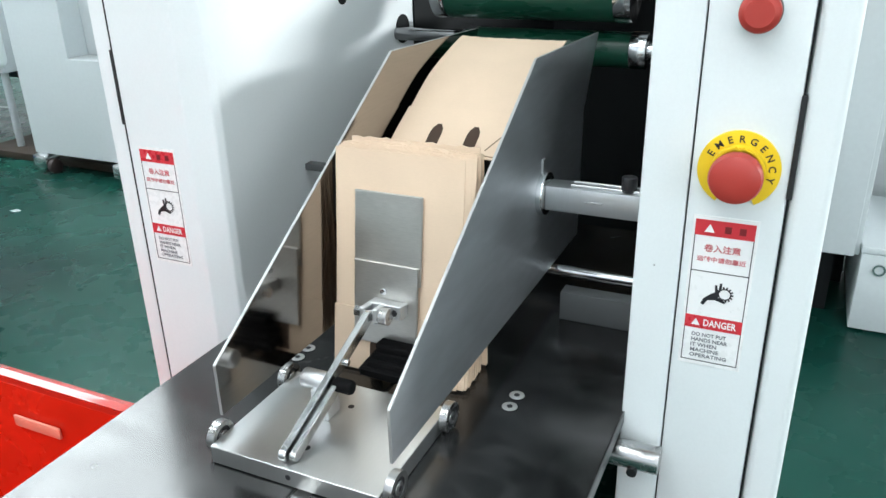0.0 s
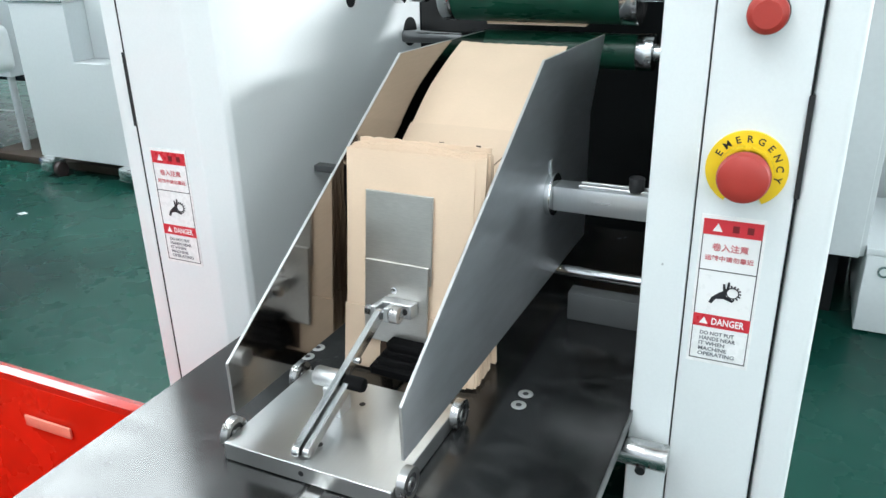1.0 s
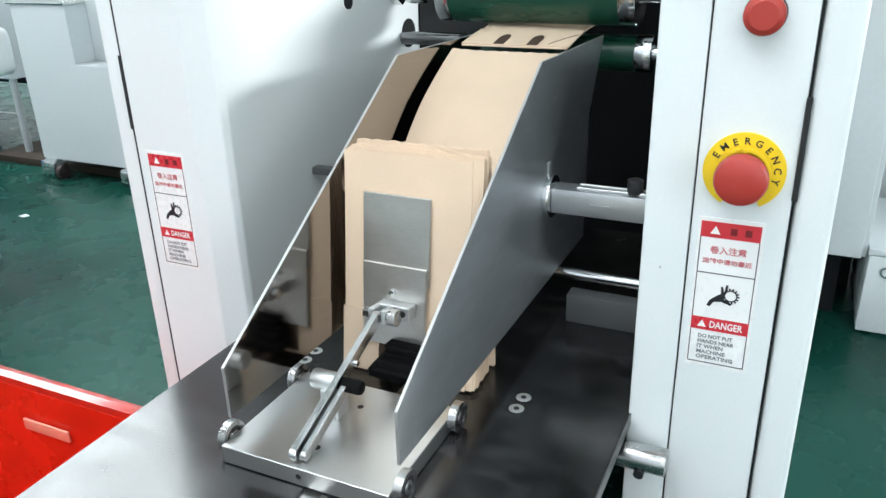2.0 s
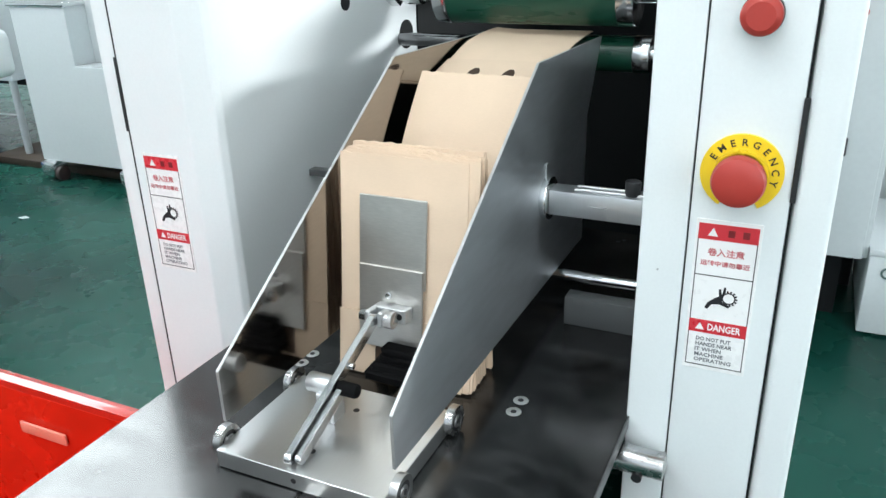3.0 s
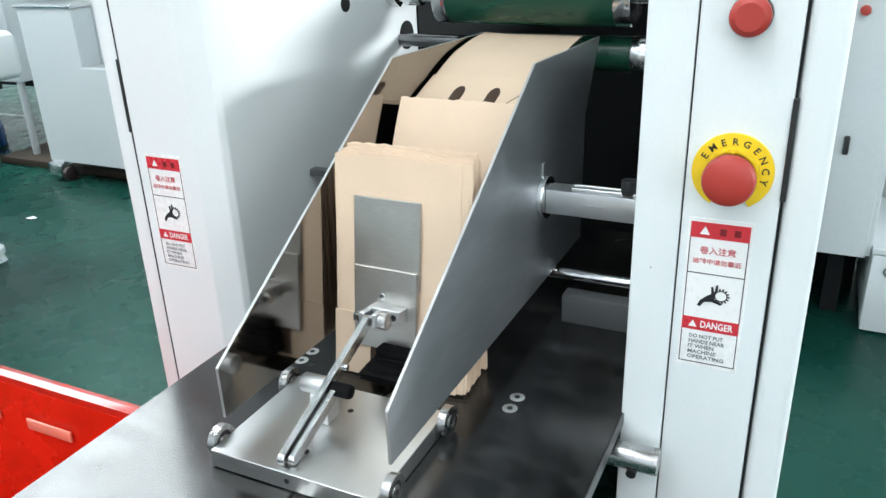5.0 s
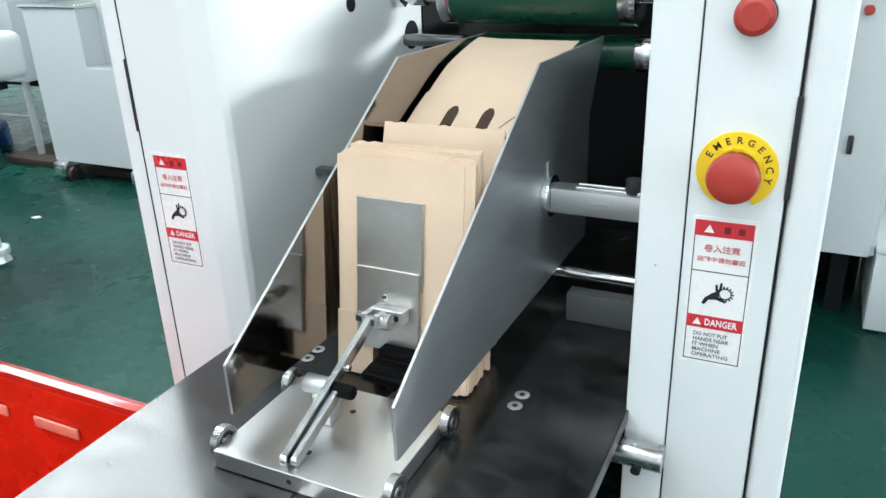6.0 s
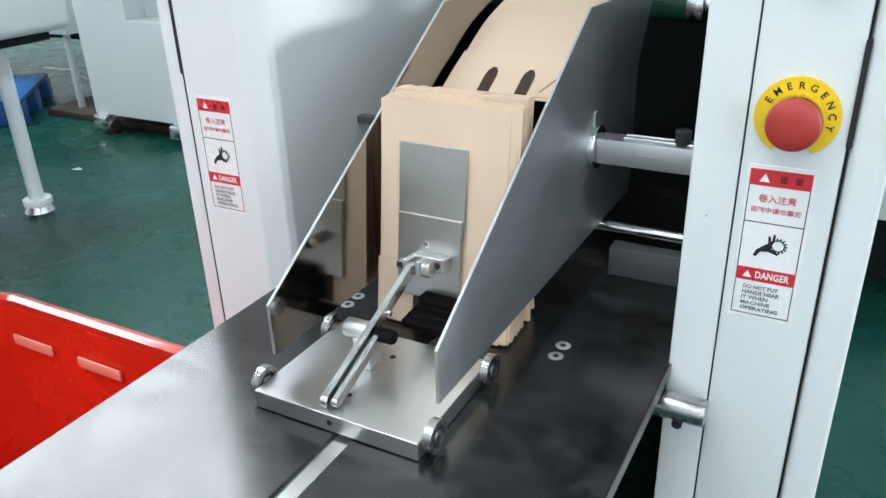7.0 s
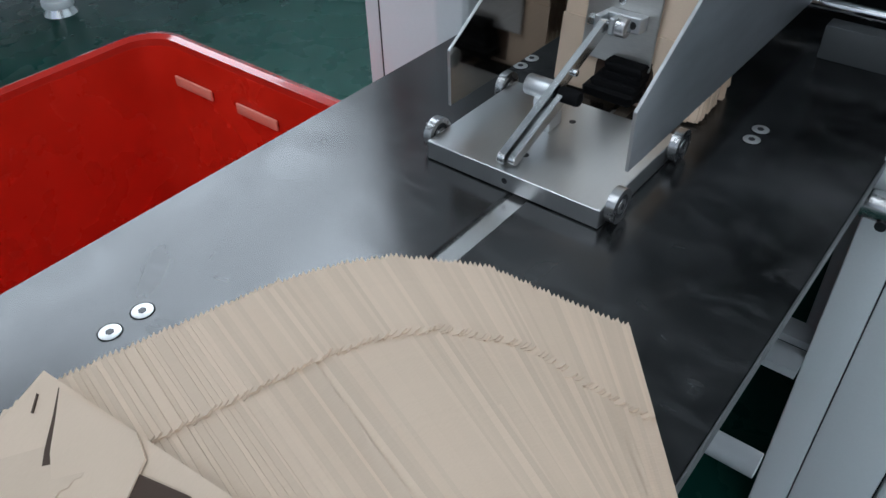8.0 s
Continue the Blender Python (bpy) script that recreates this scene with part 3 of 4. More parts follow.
part("clamp", box(B(), -0.226, -0.2075, 0.060, 0.074, 0.946, 0.954, 0.001), GREYM, gl, "small grey clamp")


def carrier_bar():
    b = empty("carrier_bar", "square aluminium bar with a slotted top that carries a guide plate", "bar")
    part("bar", box(B(), -0.0290, 0.1000, 0.186, 0.214, 0.8840, 0.9120, 0.0012), ALU, b)
    for y in (0.194, 0.206):
        part("rail", box(B(), -0.002, 0.090, y - 0.002, y + 0.002, 0.9122, 0.9150, 0.0006, 1), ALU, b)
    k = part("knob", rod(B(), (0.0600, 0.1975, 0.9122), (0.0600, 0.1975, 0.9290), 0.0085, 12, bevel=0.0015), BLACKP, b, "black ribbed knob")
    part("mark_line", box(B(), 0.016, 0.036, 0.1852, 0.1862, 0.8985, 0.8995), CHROME, b)
    return b


carrier_bar()
# grey bar whose shade is put in by a dark material
solid("left_carrier_bar", box(B(), -0.3475, -0.2150, 0.192, 0.206, 0.893, 0.902, 0.0012), DGREY, "square bar behind a guide plate, its shade put in as dark grey", "bar")
solid("guide_rod", rod(B(), (-0.3478, 0.272, 0.7735), (0.1005, 0.272, 0.7735), 0.0075, 24), CHROME, "polished round steel guide rod", "rod")


solid("stop_block", box(B(), -0.0080, 0.1000, 0.190, 0.212, TABLE, 0.7850, 0.001), DGREY, "low grey steel block across the table", "block")


# ---- the table ----
def table():
    t = empty("delivery_table", "dark blackened steel delivery table with a slotted guide", "table")
    zt, zb = TABLE, TABLE - 0.012
    part("tabletop", box(B(), -0.3420, -0.1252, -1.10, 0.50, zb, zt, 0.0008, 1), TABLETOP, t, "dark steel plate with smears", smooth=False)
    part("tabletop", box(B(), -0.1068, 0.1015, -1.10, 0.50, zb, zt, 0.0008, 1), TABLETOP, t, "dark steel plate with smears", smooth=False)
    part("guide_strip", box(B(), -0.1252, -0.1068, -1.10, 0.50, zb - 0.008, zt - 0.0035), STRIP, t, "bright steel strip in the slot", smooth=False)
    part("edge_strip", box(B(), 0.1016, 0.1030, -1.10, 0.08, zb, zt + 0.0004), DGREY, t, "dark bare steel edge")
    for x in (-0.30, 0.06):
        part("side_rail", box(B(), x - 0.015, x + 0.015, -1.08, 0.48, zb - 0.03, zb - 0.0005, 0.001), GREYM, t)
    for x in (-0.30, 0.06):
        for y in (-1.0, 0.45):
            part("leg", box(B(), x - 0.014, x + 0.014, y - 0.014, y + 0.014, FLOOR, zb - 0.0305, 0.001), GREYM, t)
    part("stub_rod", rod(B(), (0.0720, 0.012, 0.7205), (0.1420, 0.012, 0.7205), 0.0130, 32, bevel=0.001), BEARING, t, "short worn steel rod under the table edge")
    part("set_screw", rod(B(), (0.1195, 0.004, 0.7100), (0.1195, -0.0012, 0.7095), 0.0048, 16), BLACKP, t)
    for x, y in ((0.0, 0.0), (0.0, 0.0207), (-0.2424, -0.0018), (-0.2424, 0.0189), (-0.2459, -0.4548), (-0.2459, -0.4802)):
        sc = part("countersunk_screw", rod(B(), (x, y, zt - 0.001), (x, y, zt + 0.0006), 0.0076, 28, bevel=0.0003), SCREW, t, "countersunk bright screw")
        part("socket", rod(B(), (x, y, zt), (x, y, zt + 0.0009), 0.0031, 6), BLACKP, sc)
        part("rim", ring(B(), (x, y, zt + 0.0001), (0, 0, 1), 0.0076, 0.0086, 0.0002, 28), DARK, sc)
    return t


STRIP = mat("bright_rail_steel", (0.56, 0.56, 0.55), 0.26, 0.9, vary=0.22, grain=30, bump=0.04, stretch=(1, 0.1, 1), stain=8)
table()


# ---- the sliding carriage that holds the stack ----
def bearing(parent, x, side, y):
    c = Vector((x, y, 0.0148))
    e = Vector((side, 0, 0))
    b = part("roller_bearing", ring(B(), c + e * 0.0045, (1, 0, 0), 0.0098, 0.0145, 0.0038, 32), BEARING, parent, "small steel ball bearing wheel")
    part("seal", ring(B(), c + e * 0.0048, (1, 0, 0), 0.0060, 0.0099, 0.0028, 28), BLACKP, b)
    part("inner_race", rod(B(), c, c + e * 0.0086, 0.0060, 20, bevel=0.0004), BEARING, b)
    part("socket", rod(B(), c + e * 0.0084, c + e * 0.0089, 0.0028, 6), BLACKP, b)
    return b


def carriage():
    """Its base lies on the table at the back bearings."""
    c = empty("stack_carriage", "aluminium carriage on bearing wheels with a lever and a pusher plate", "carriage")
    bm = box(B(), -0.0845, 0.0815, -0.1240, 0.0080, 0.0010, 0.0182, 0.0006, 1)
    part("base_plate", bm, BASEP, c, "thick milled aluminium plate", smooth=False)
    for y in (0.0, -0.1045):
        bearing(c, 0.0816, 1, y)
        bearing(c, -0.0847, -1, y)
    for x, y, r in ((-0.0055, -0.0935, 0.0034), (-0.0018, -0.0255, 0.0030)):
        part("tapped_hole", rod(B(), (x, y, 0.0178), (x, y, 0.0184), r, 20), BLACKP, c, "dark tapped hole")
    part("front_hole", rod(B(), (-0.0045, -0.1236, 0.0100), (-0.0045, -0.1243, 0.0100), 0.0026, 18), BLACKP, c)
    # pillar with the pivot head
    part("pillar", box(B(), -0.0255, -0.0085, -0.054, -0.033, 0.0182, 0.0480, 0.0010, 1), ALU, c)
    part("pivot_head", rod(B(), (-0.040, -0.040, 0.0500), (-0.0155, -0.040, 0.0500), 0.0092, 28, bevel=0.0015), ALU, c, "round pivot head")
    part("pivot_bolt", rod(B(), (-0.0135, -0.040, 0.0500), (0.002, -0.040, 0.0500), 0.0032, 16), CHROME, c)
    part("grip_knob", rod(B(), (-0.0085, -0.041, 0.0510), (0.0125, -0.041, 0.0510), 0.0068, 20, bevel=0.0030), BLACK, c, "black rubber grip")

    # lever of two flat bars, from the front edge up to the clevis
    def bar(name, xa, xb, a, b, hgt, label=""):
        (y0, z0), (y1, z1) = a, b
        d = Vector((y1 - y0, z1 - z0)).normalized()
        n = Vector((-d.y, d.x)) * hgt / 2
        pts = []
        for k in range(9):
            an = math.pi / 2 + math.pi * k / 8
            pts.append((y0 + d.x * math.cos(an) * hgt / 2 - d.y * math.sin(an) * hgt / 2, z0 + d.y * math.cos(an) * hgt / 2 + d.x * math.sin(an) * hgt / 2))
        for k in range(9):
            an = -math.pi / 2 + math.pi * k / 8
            pts.append((y1 + d.x * math.cos(an) * hgt / 2 - d.y * math.sin(an) * hgt / 2, z1 + d.y * math.cos(an) * hgt / 2 + d.x * math.sin(an) * hgt / 2))
        return part(name, prism(B(), pts, lambda u, v, w: Vector((xa + w, u, v)), xb - xa, 0.0005), LEVER, c, label, smooth=False)
    bar("lever_bar", -0.0152, -0.0086, (-0.1150, 0.0250), (0.0320, 0.0830), 0.0118, "bright flat lever bar")
    bar("lever_bar", -0.0068, -0.0012, (-0.1120, 0.0240), (-0.0420, 0.0500), 0.0100, "short flat lever bar")
    part("lever_pin", rod(B(), (-0.0165, -0.0185, 0.0605), (-0.0052, -0.0185, 0.0605), 0.0032, 16, bevel=0.0006), CHROME, c, "bright pin through the lever")
    # pusher plate: two overlapping sheets, leaning back
    lean = pose(0, 0.0580, 0.0440, -7.4)

    def leaning(name, bm, m, label=""):
        ob = part(name, bm, m, c, label, smooth=False)
        ob.matrix_basis = lean
        return ob
    leaning("upper_sheet", box(B(), -0.0470, 0.0270, 0.0020, 0.0045, 0.060, 0.1500, 0.0008, 1), PUSH, "satin steel pusher sheet")
    leaning("lower_sheet", box(B(), -0.0455, 0.0255, -0.0010, 0.0018, -0.0060, 0.0800, 0.0008, 1), PUSH, "overlapping lower sheet")
    leaning("clevis_block", box(B(), -0.0210, 0.0155, -0.0170, -0.0012, 0.0300, 0.0440, 0.0008, 1), ALU, "clevis block")
    leaning("clevis_fork", box(B(), -0.0210, -0.0150, -0.0330, -0.0172, 0.0290, 0.0440, 0.0012, 1), ALU)
    leaning("clevis_fork", box(B(), -0.0070, -0.0010, -0.0330, -0.0172, 0.0290, 0.0440, 0.0012, 1), ALU)
    leaning("clevis_bolt", rod(B(), (-0.0290, -0.0265, 0.0365), (0.0075, -0.0265, 0.0365), 0.0030, 18), CHROME)
    leaning("bolt_head", rod(B(), (-0.0008, -0.0265, 0.0365), (0.0090, -0.0265, 0.0365), 0.0086, 24, bevel=0.0010), BEARING, "bright socket screw head")
    leaning("bolt_nut", rod(B(), (-0.0280, -0.0265, 0.0365), (-0.0212, -0.0265, 0.0365), 0.0058, 6), CHROME)
    leaning("small_screw", rod(B(), (-0.0110, -0.0040, 0.0515), (-0.0110, -0.0010, 0.0515), 0.0036, 18, bevel=0.0008), CHROME)
    leaning("dark_screw", rod(B(), (0.0085, -0.0176, 0.0370), (0.0085, -0.0168, 0.0370), 0.0034, 16), BLACKP)
    bm = B()
    for k, (y0, z0) in enumerate(((0.018, 0.0062), (0.024, 0.0128), (0.031, 0.0188), (0.032, 0.0270))):
        box(bm, (-0.026, -0.021, -0.016, -0.013)[k], 0.025, y0 + 0.010, y0 + 0.034, z0 + 0.0082, z0 + 0.0190, 0.0034, 3)
    for v in bm.verts:
        v.co += Vector((random.uniform(-1, 1), random.uniform(-1, 1), random.uniform(-0.6, 0.6))) * 0.0011
    part("rubber_block", bm, BLACK, c, "stepped black rubber block")
    return c


CARRIAGE_X = -0.1245
the_carriage = carriage()


# ---- paper bags ----
BAG_W, BAG_L, BAG_T = 0.138, 0.231, 0.0012


def bag_mesh(name, bend, wave, teeth=False, ridge=0.0, dent=0.0):
    """A flat folded bag: a thin sheet from the leading edge (v = 0) to the open end, lightly bent and ridged along its middle; dent turns one upper corner along a slanting crease."""
    bm = B()
    nu, nv = (36 if teeth else 22), 18

    def lift(u, v):
        s = v / BAG_L
        z = bend * ((s - 0.5) ** 2 - 0.25) - wave * (0.5 + 0.5 * math.sin(u / BAG_W * 6.5 + 2.2)) * s ** 3 - ridge * abs(u) * math.sin(math.pi * max(0.0, min(1.0, s)))
        if dent and s > 0.30:
            crease = (-0.28 + 0.50 * (1 - (s - 0.30) / 0.70)) * BAG_W
            z -= dent * max(0.0, crease - u) * min(1.0, (s - 0.30) / 0.25)
        return z

    grid = []
    for j in range(nv + 1):
        row = []
        for i in range(nu + 1):
            u, v = (i / nu - 0.5) * BAG_W, j / nv * BAG_L
            if teeth and j == 0:
                v += 0.0027 if i % 2 else -0.0010
            if j == nv and teeth is False:
                v += 0.0008 * math.sin(i * 2.4)
            row.append((u, v))
        grid.append(row)
    top = [[bm.verts.new((u, v, lift(u, v) + BAG_T / 2)) for u, v in r] for r in grid]
    low = [[bm.verts.new((u, v, lift(u, v) - BAG_T / 2)) for u, v in r] for r in grid]
    for j in range(nv):
        for i in range(nu):
            bm.faces.new((top[j][i], top[j][i + 1], top[j + 1][i + 1], top[j + 1][i]))
            bm.faces.new((low[j][i], low[j + 1][i], low[j + 1][i + 1], low[j][i + 1]))
    for i in range(nu):
        bm.faces.new((low[0][i], low[0][i + 1], top[0][i + 1], top[0][i]))
        bm.faces.new((low[nv][i + 1], low[nv][i], top[nv][i], top[nv][i + 1]))
    for j in range(nv):
        bm.faces.new((low[j + 1][0], low[j][0], top[j][0], top[j + 1][0]))
        bm.faces.new((low[j][nu], low[j + 1][nu], top[j + 1][nu], top[j][nu]))
    return bm, lift


def flap_mesh(lift, v0, v1, inset, rise=0.0007, teeth=0.0):
    """The folded bottom on the bag's face."""
    bm = B()
    n = 36 if teeth else 8
    top, low = [], []
    for j in range(3):
        v = v0 + (v1 - v0) * j / 2
        ru, rl = [], []
        for i in range(n + 1):
            u = (i / n - 0.5) * (BAG_W - inset)
            w = v + (teeth if i % 2 else -teeth) * (j == 2)
            ru.append(bm.verts.new((u, w, lift(u, v) + BAG_T / 2 + rise)))
            rl.append(bm.verts.new((u, w, lift(u, v) + BAG_T / 2 - 0.0002)))
        top.append(ru)
        low.append(rl)
    for j in range(2):
        for i in range(n):
            bm.faces.new((top[j][i], top[j][i + 1], top[j + 1][i + 1], top[j + 1][i]))
    for i in range(n):
        bm.faces.new((low[0][i], low[0][i + 1], top[0][i + 1], top[0][i]))
        bm.faces.new((low[2][i + 1], low[2][i], top[2][i], top[2][i + 1]))
    for j in range(2):
        bm.faces.new((low[j + 1][0], low[j][0], top[j][0], top[j + 1][0]))
        bm.faces.new((low[j][n], low[j + 1][n], top[j + 1][n], top[j][n]))
    return bm


def strip_on(lift, a, b, wide, rise=0.0004, tip=0.0):
    """A narrow mark on the bag's face from a to b (u, v), with a rounded tip at b."""
    bm = B()
    a, b = Vector(a), Vector(b)
    d = (b - a).normalized()
    n = Vector((-d.y, d.x)) * wide / 2
    line = []
    for k in range(7):
        s = k / 6
        p = a.lerp(b, s)
        w = 1.0 if k < 5 else (0.85 if k == 5 else 0.35)
        if not tip:
            w = 1.0
        for e in (-w, w):
            q = p + n * e
            line.append(bm.verts.new((q.x, q.y, lift(q.x, q.y) + BAG_T / 2 + rise)))
    for k in range(6):
        bm.faces.new((line[2 * k], line[2 * k + 1], line[2 * k + 3], line[2 * k + 2]))
    g = bmesh.ops.extrude_face_region(bm, geom=bm.faces[:])
    for v in [e for e in g["geom"] if isinstance(e, bmesh.types.BMVert)]:
        v.co.z -= rise + 0.0002
    bmesh.ops.recalc_face_normals(bm, faces=bm.faces)
    return bm


def paper_bag(name, label, group, bend, wave, teeth=False, marks=True, paper=None, ridge=0.0, dent=0.0):
    bm, lift = bag_mesh(name, bend, wave, teeth, ridge, dent)
    e = empty(name, label, "bag", group)
    part("sheet", bm, paper or PAPER, e)
    if marks:
        part("bottom_fold", flap_mesh(lift, 0.003, 0.068, -0.003, 0.0012), PAPER, e, "folded bottom of the bag")
        # dark strips stand in for the shaded slots
        for u in (-0.021, 0.023):
            part("slot", strip_on(lift, (u, 0.004), (u, 0.042), 0.0140, 0.0017, tip=1.0), PAPER_GAP_SHADE, e, "dark strip for the shaded slot in the folded bottom")
        part("crease", strip_on(lift, (0.043, 0.010), (0.068, 0.054), 0.0012, 0.0016), PAPER_CREASE_SHADE, e, "fold line, its shade painted as a dark strip")
    return e


BAG_X = -0.1260
slide_bag = paper_bag("paper_bag", "brown kraft paper bag sliding down between steel plates", "bags coming out of the machine", -0.042, 0.0, ridge=0.02, dent=-0.06)
stack_bag = paper_bag("paper_bag", "flat brown kraft paper bag standing in the stack", "bags in the stack", 0.006, 0.0)
wavy_bag = paper_bag("paper_bag", "flat brown kraft paper bag with a wavy mouth in the stack", "bags in the stack", 0.006, 0.011)


def standing(y_bottom, y_top, x=BAG_X, roll=0.0, z=TABLE + 0.002):
    """A bag on its leading edge, its face to the front."""
    tilt = math.degrees(math.atan2(y_top - y_bottom, BAG_L * 0.99))
    return pose(x, y_bottom, z, 90 - tilt, 0, 0) @ pose(0, 0, 0, 0, 0, roll)


stack = []
for i in range(30):
    s = i / 29
    ob = (stack_bag, wavy_bag)[i] if i < 2 else copy_thing(wavy_bag, pose(0, 0, 0))
    jitter = random.uniform(-1, 1)
    yb = 0.0015 + 0.058 * s
    yt = 0.0315 + 0.015 * s
    dx = 0.0 if i == 0 else 0.0070 + 0.0036 * jitter
    stack.append((ob, yb, yt, BAG_X + dx, 0.0 if i == 0 else random.uniform(-0.8, 0.8), TABLE + 0.002 + (0.0 if i == 0 else random.uniform(0, 0.0009))))


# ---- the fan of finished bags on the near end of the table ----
fan_bag = paper_bag("paper_bag", "brown kraft paper bag in a shingled fan on the table", "bags fanned on the table", 0.004, 0.0, teeth=True, marks=False, paper=PAPER_FAN_SHADED)
part("bottom_fold", flap_mesh(lambda u, v: 0.004 * ((v / BAG_L - 0.5) ** 2 - 0.25), 0.005, 0.0755, 0.0005, 0.0024, 0.0008), PAPER_FAN_SHADED, fan_bag, "folded bottom of the bag")
ARC = [(0.0285, -0.279, -50, 0.7640), (-0.0095, -0.295, -43, 0.7760), (-0.0650, -0.3045, -34, 0.7830), (-0.116, -0.336, -26, 0.7865), (-0.140, -0.365, -22, 0.7870),
       (-0.158, -0.399, -18, 0.7870), (-0.180, -0.470, -14, 0.7870), (-0.200, -0.541, -12, 0.7870)]


def arc_at(s):
    d = [0.0]
    for a, b in zip(ARC, ARC[1:]):
        d.append(d[-1] + math.hypot(b[0] - a[0], b[1] - a[1]))
    w = s * d[-1]
    for i in range(len(ARC) - 1):
        if w <= d[i + 1] + 1e-9:
            f = (w - d[i]) / (d[i + 1] - d[i])
            return [ARC[i][k] + f * (ARC[i + 1][k] - ARC[i][k]) for k in range(4)]
    return list(ARC[-1])


FAN = 118


def fan_pose(x, y, ang, z):
    """A bag whose raised far corner lies at (x, y, z), its length turned by ang, its near side down on the table."""
    a = radians(ang)
    long_way = Vector((math.cos(a), math.sin(a), 0))
    flat = Vector((-math.sin(a), math.cos(a), 0))
    drop = min(0.95, (z - TABLE - 0.0012) / BAG_W)
    wide_way = (flat * math.sqrt(1 - drop * drop) + Vector((0, 0, drop))).normalized()
    normal = wide_way.cross(long_way)
    if normal.z < 0:
        normal = -normal
    ux = long_way.cross(normal)
    m = Matrix((ux, long_way, normal)).transposed().to_4x4()
    side = 1 if ux.dot(wide_way) > 0 else -1
    far = Vector((x, y, z)) + long_way * random.uniform(-0.0011, 0.0011) + Vector((0, 0, random.uniform(-0.0005, 0.0006)))
    m.translation = far - m.to_3x3() @ Vector((side * BAG_W / 2, 0, 0))
    return m, side


for i in range(FAN):
    x, y, ang, z = arc_at(i / (FAN - 1))
    m, side = fan_pose(x, y, ang + random.uniform(-0.55, 0.55), z)
    if i == 0:
        fan_bag.matrix_basis = m
    else:
        copy_thing(fan_bag, m)

# the bag on top of the fan lies askew, its folded bottom sprung open
m, side = fan_pose(-0.1975, -0.5370, 5.0, 0.7965)
open_bag = paper_bag("paper_bag", "kraft paper bag on the fan with its bottom fold open", "bags fanned on the table", 0.004, 0.0, marks=False, paper=PAPER_FAN_SHADED)
open_bag.matrix_basis = m


def on_bag(pts, z0, thick):
    return prism(B(), pts, lambda v, du, w: Vector((side * (BAG_W / 2 - du), v, z0 + w)), thick)


part("bottom_fold", on_bag([(0.0190, 0.0030), (0.0794, 0.0002), (0.0934, 0.0077), (0.1000, 0.0300), (0.0640, 0.0475), (0.0425, 0.0305), (0.0308, 0.0163)], 0.0004, 0.0018), PAPER_FAN_SHADED, open_bag, "sprung fold of the bag bottom", smooth=False)
# gaps and pocket shadow are laid on as dark brown patches
part("slit", on_bag([(0.0172, 0.0030), (0.0190, 0.0030), (0.0308, 0.0163), (0.0425, 0.0305), (0.0640, 0.0475), (0.0520, 0.0478), (0.0378, 0.0312), (0.0275, 0.0163)], 0.0004, 0.0009), PAPER_GAP_SHADE, open_bag, "painted shade of the gap under the fold", smooth=False)
part("slit", on_bag([(0.0076, 0.0115), (0.0090, 0.0115), (0.0150, 0.0205), (0.0138, 0.0210)], 0.0004, 0.0009), PAPER_GAP_SHADE, open_bag, "painted shade of a short slit", smooth=False)
part("pocket", on_bag([(0.095, 0.015), (0.128, 0.010), (0.118, 0.046), (0.103, 0.037)], 0.0004, 0.0006), PAPER_GAP_SHADE, open_bag, "painted shadow inside the open pocket", smooth=False)


# ---- the red crate beside the table ----
def crate():
    c = empty("plastic_crate", "empty red plastic crate with a rolled rim and slotted sides", "crate")
    x0, x1, y0, y1, z0, z1 = -0.955, -0.366, -0.80, 0.016, FLOOR, 0.608

    def outline(inset, r, n=6):
        pts = []
        for cx, cy, a0 in ((x1 - inset - r, y1 - inset - r, 0), (x0 + inset + r, y1 - inset - r, 90), (x0 + inset + r, y0 + inset + r, 180), (x1 - inset - r, y0 + inset + r, 270)):
            for k in range(n + 1):
                a = radians(a0 + 90 * k / n)
                pts.append((cx + r * math.cos(a), cy + r * math.sin(a)))
        return pts

    def loft(rows):
        bm = B()
        rs = [[bm.verts.new((u, v, z)) for u, v in pts] for pts, z in rows]
        n = len(rs[0])
        for p, o in zip(rs, rs[1:]):
            for i in range(n):
                bm.faces.new((p[i], p[(i + 1) % n], o[(i + 1) % n], o[i]))
        return bm, rs
    bm, rs = loft([(outline(0.058, 0.045), z0 + 0.006), (outline(0.024, 0.055), z1 - 0.012), (outline(0.020, 0.056), z1 - 0.012), (outline(0.054, 0.046), z0 + 0.002)])
    bm.faces.new(rs[0])
    bm.faces.new(rs[3][::-1])
    bmesh.ops.recalc_face_normals(bm, faces=bm.faces)
    part("tub", bm, RED, c, "red tapered tub")
    bm, rs = loft([(outline(0.024, 0.055), z1 - 0.016), (outline(0.022, 0.056), z1 - 0.002), (outline(0.014, 0.060), z1 + 0.003), (outline(0.004, 0.064), z1), (outline(0.0, 0.066), z1 - 0.008),
                   (outline(0.0, 0.066), z1 - 0.030), (outline(0.004, 0.064), z1 - 0.030), (outline(0.018, 0.058), z1 - 0.016)])
    bmesh.ops.recalc_face_normals(bm, faces=bm.faces)
    part("rim", bm, RIM, c, "thick rolled red rim")
    # light through the cut slots, put in as pale red blocks
    for xa in (-0.836, -0.688):
        bm = B()
        box(bm, xa - 0.045, xa + 0.045, -0.0190, -0.0145, 0.535, 0.553, 0.003)
        ob = part("vent_slot", bm, SLOT_LIGHT, c, "pale block for the light through a slot")
    return c


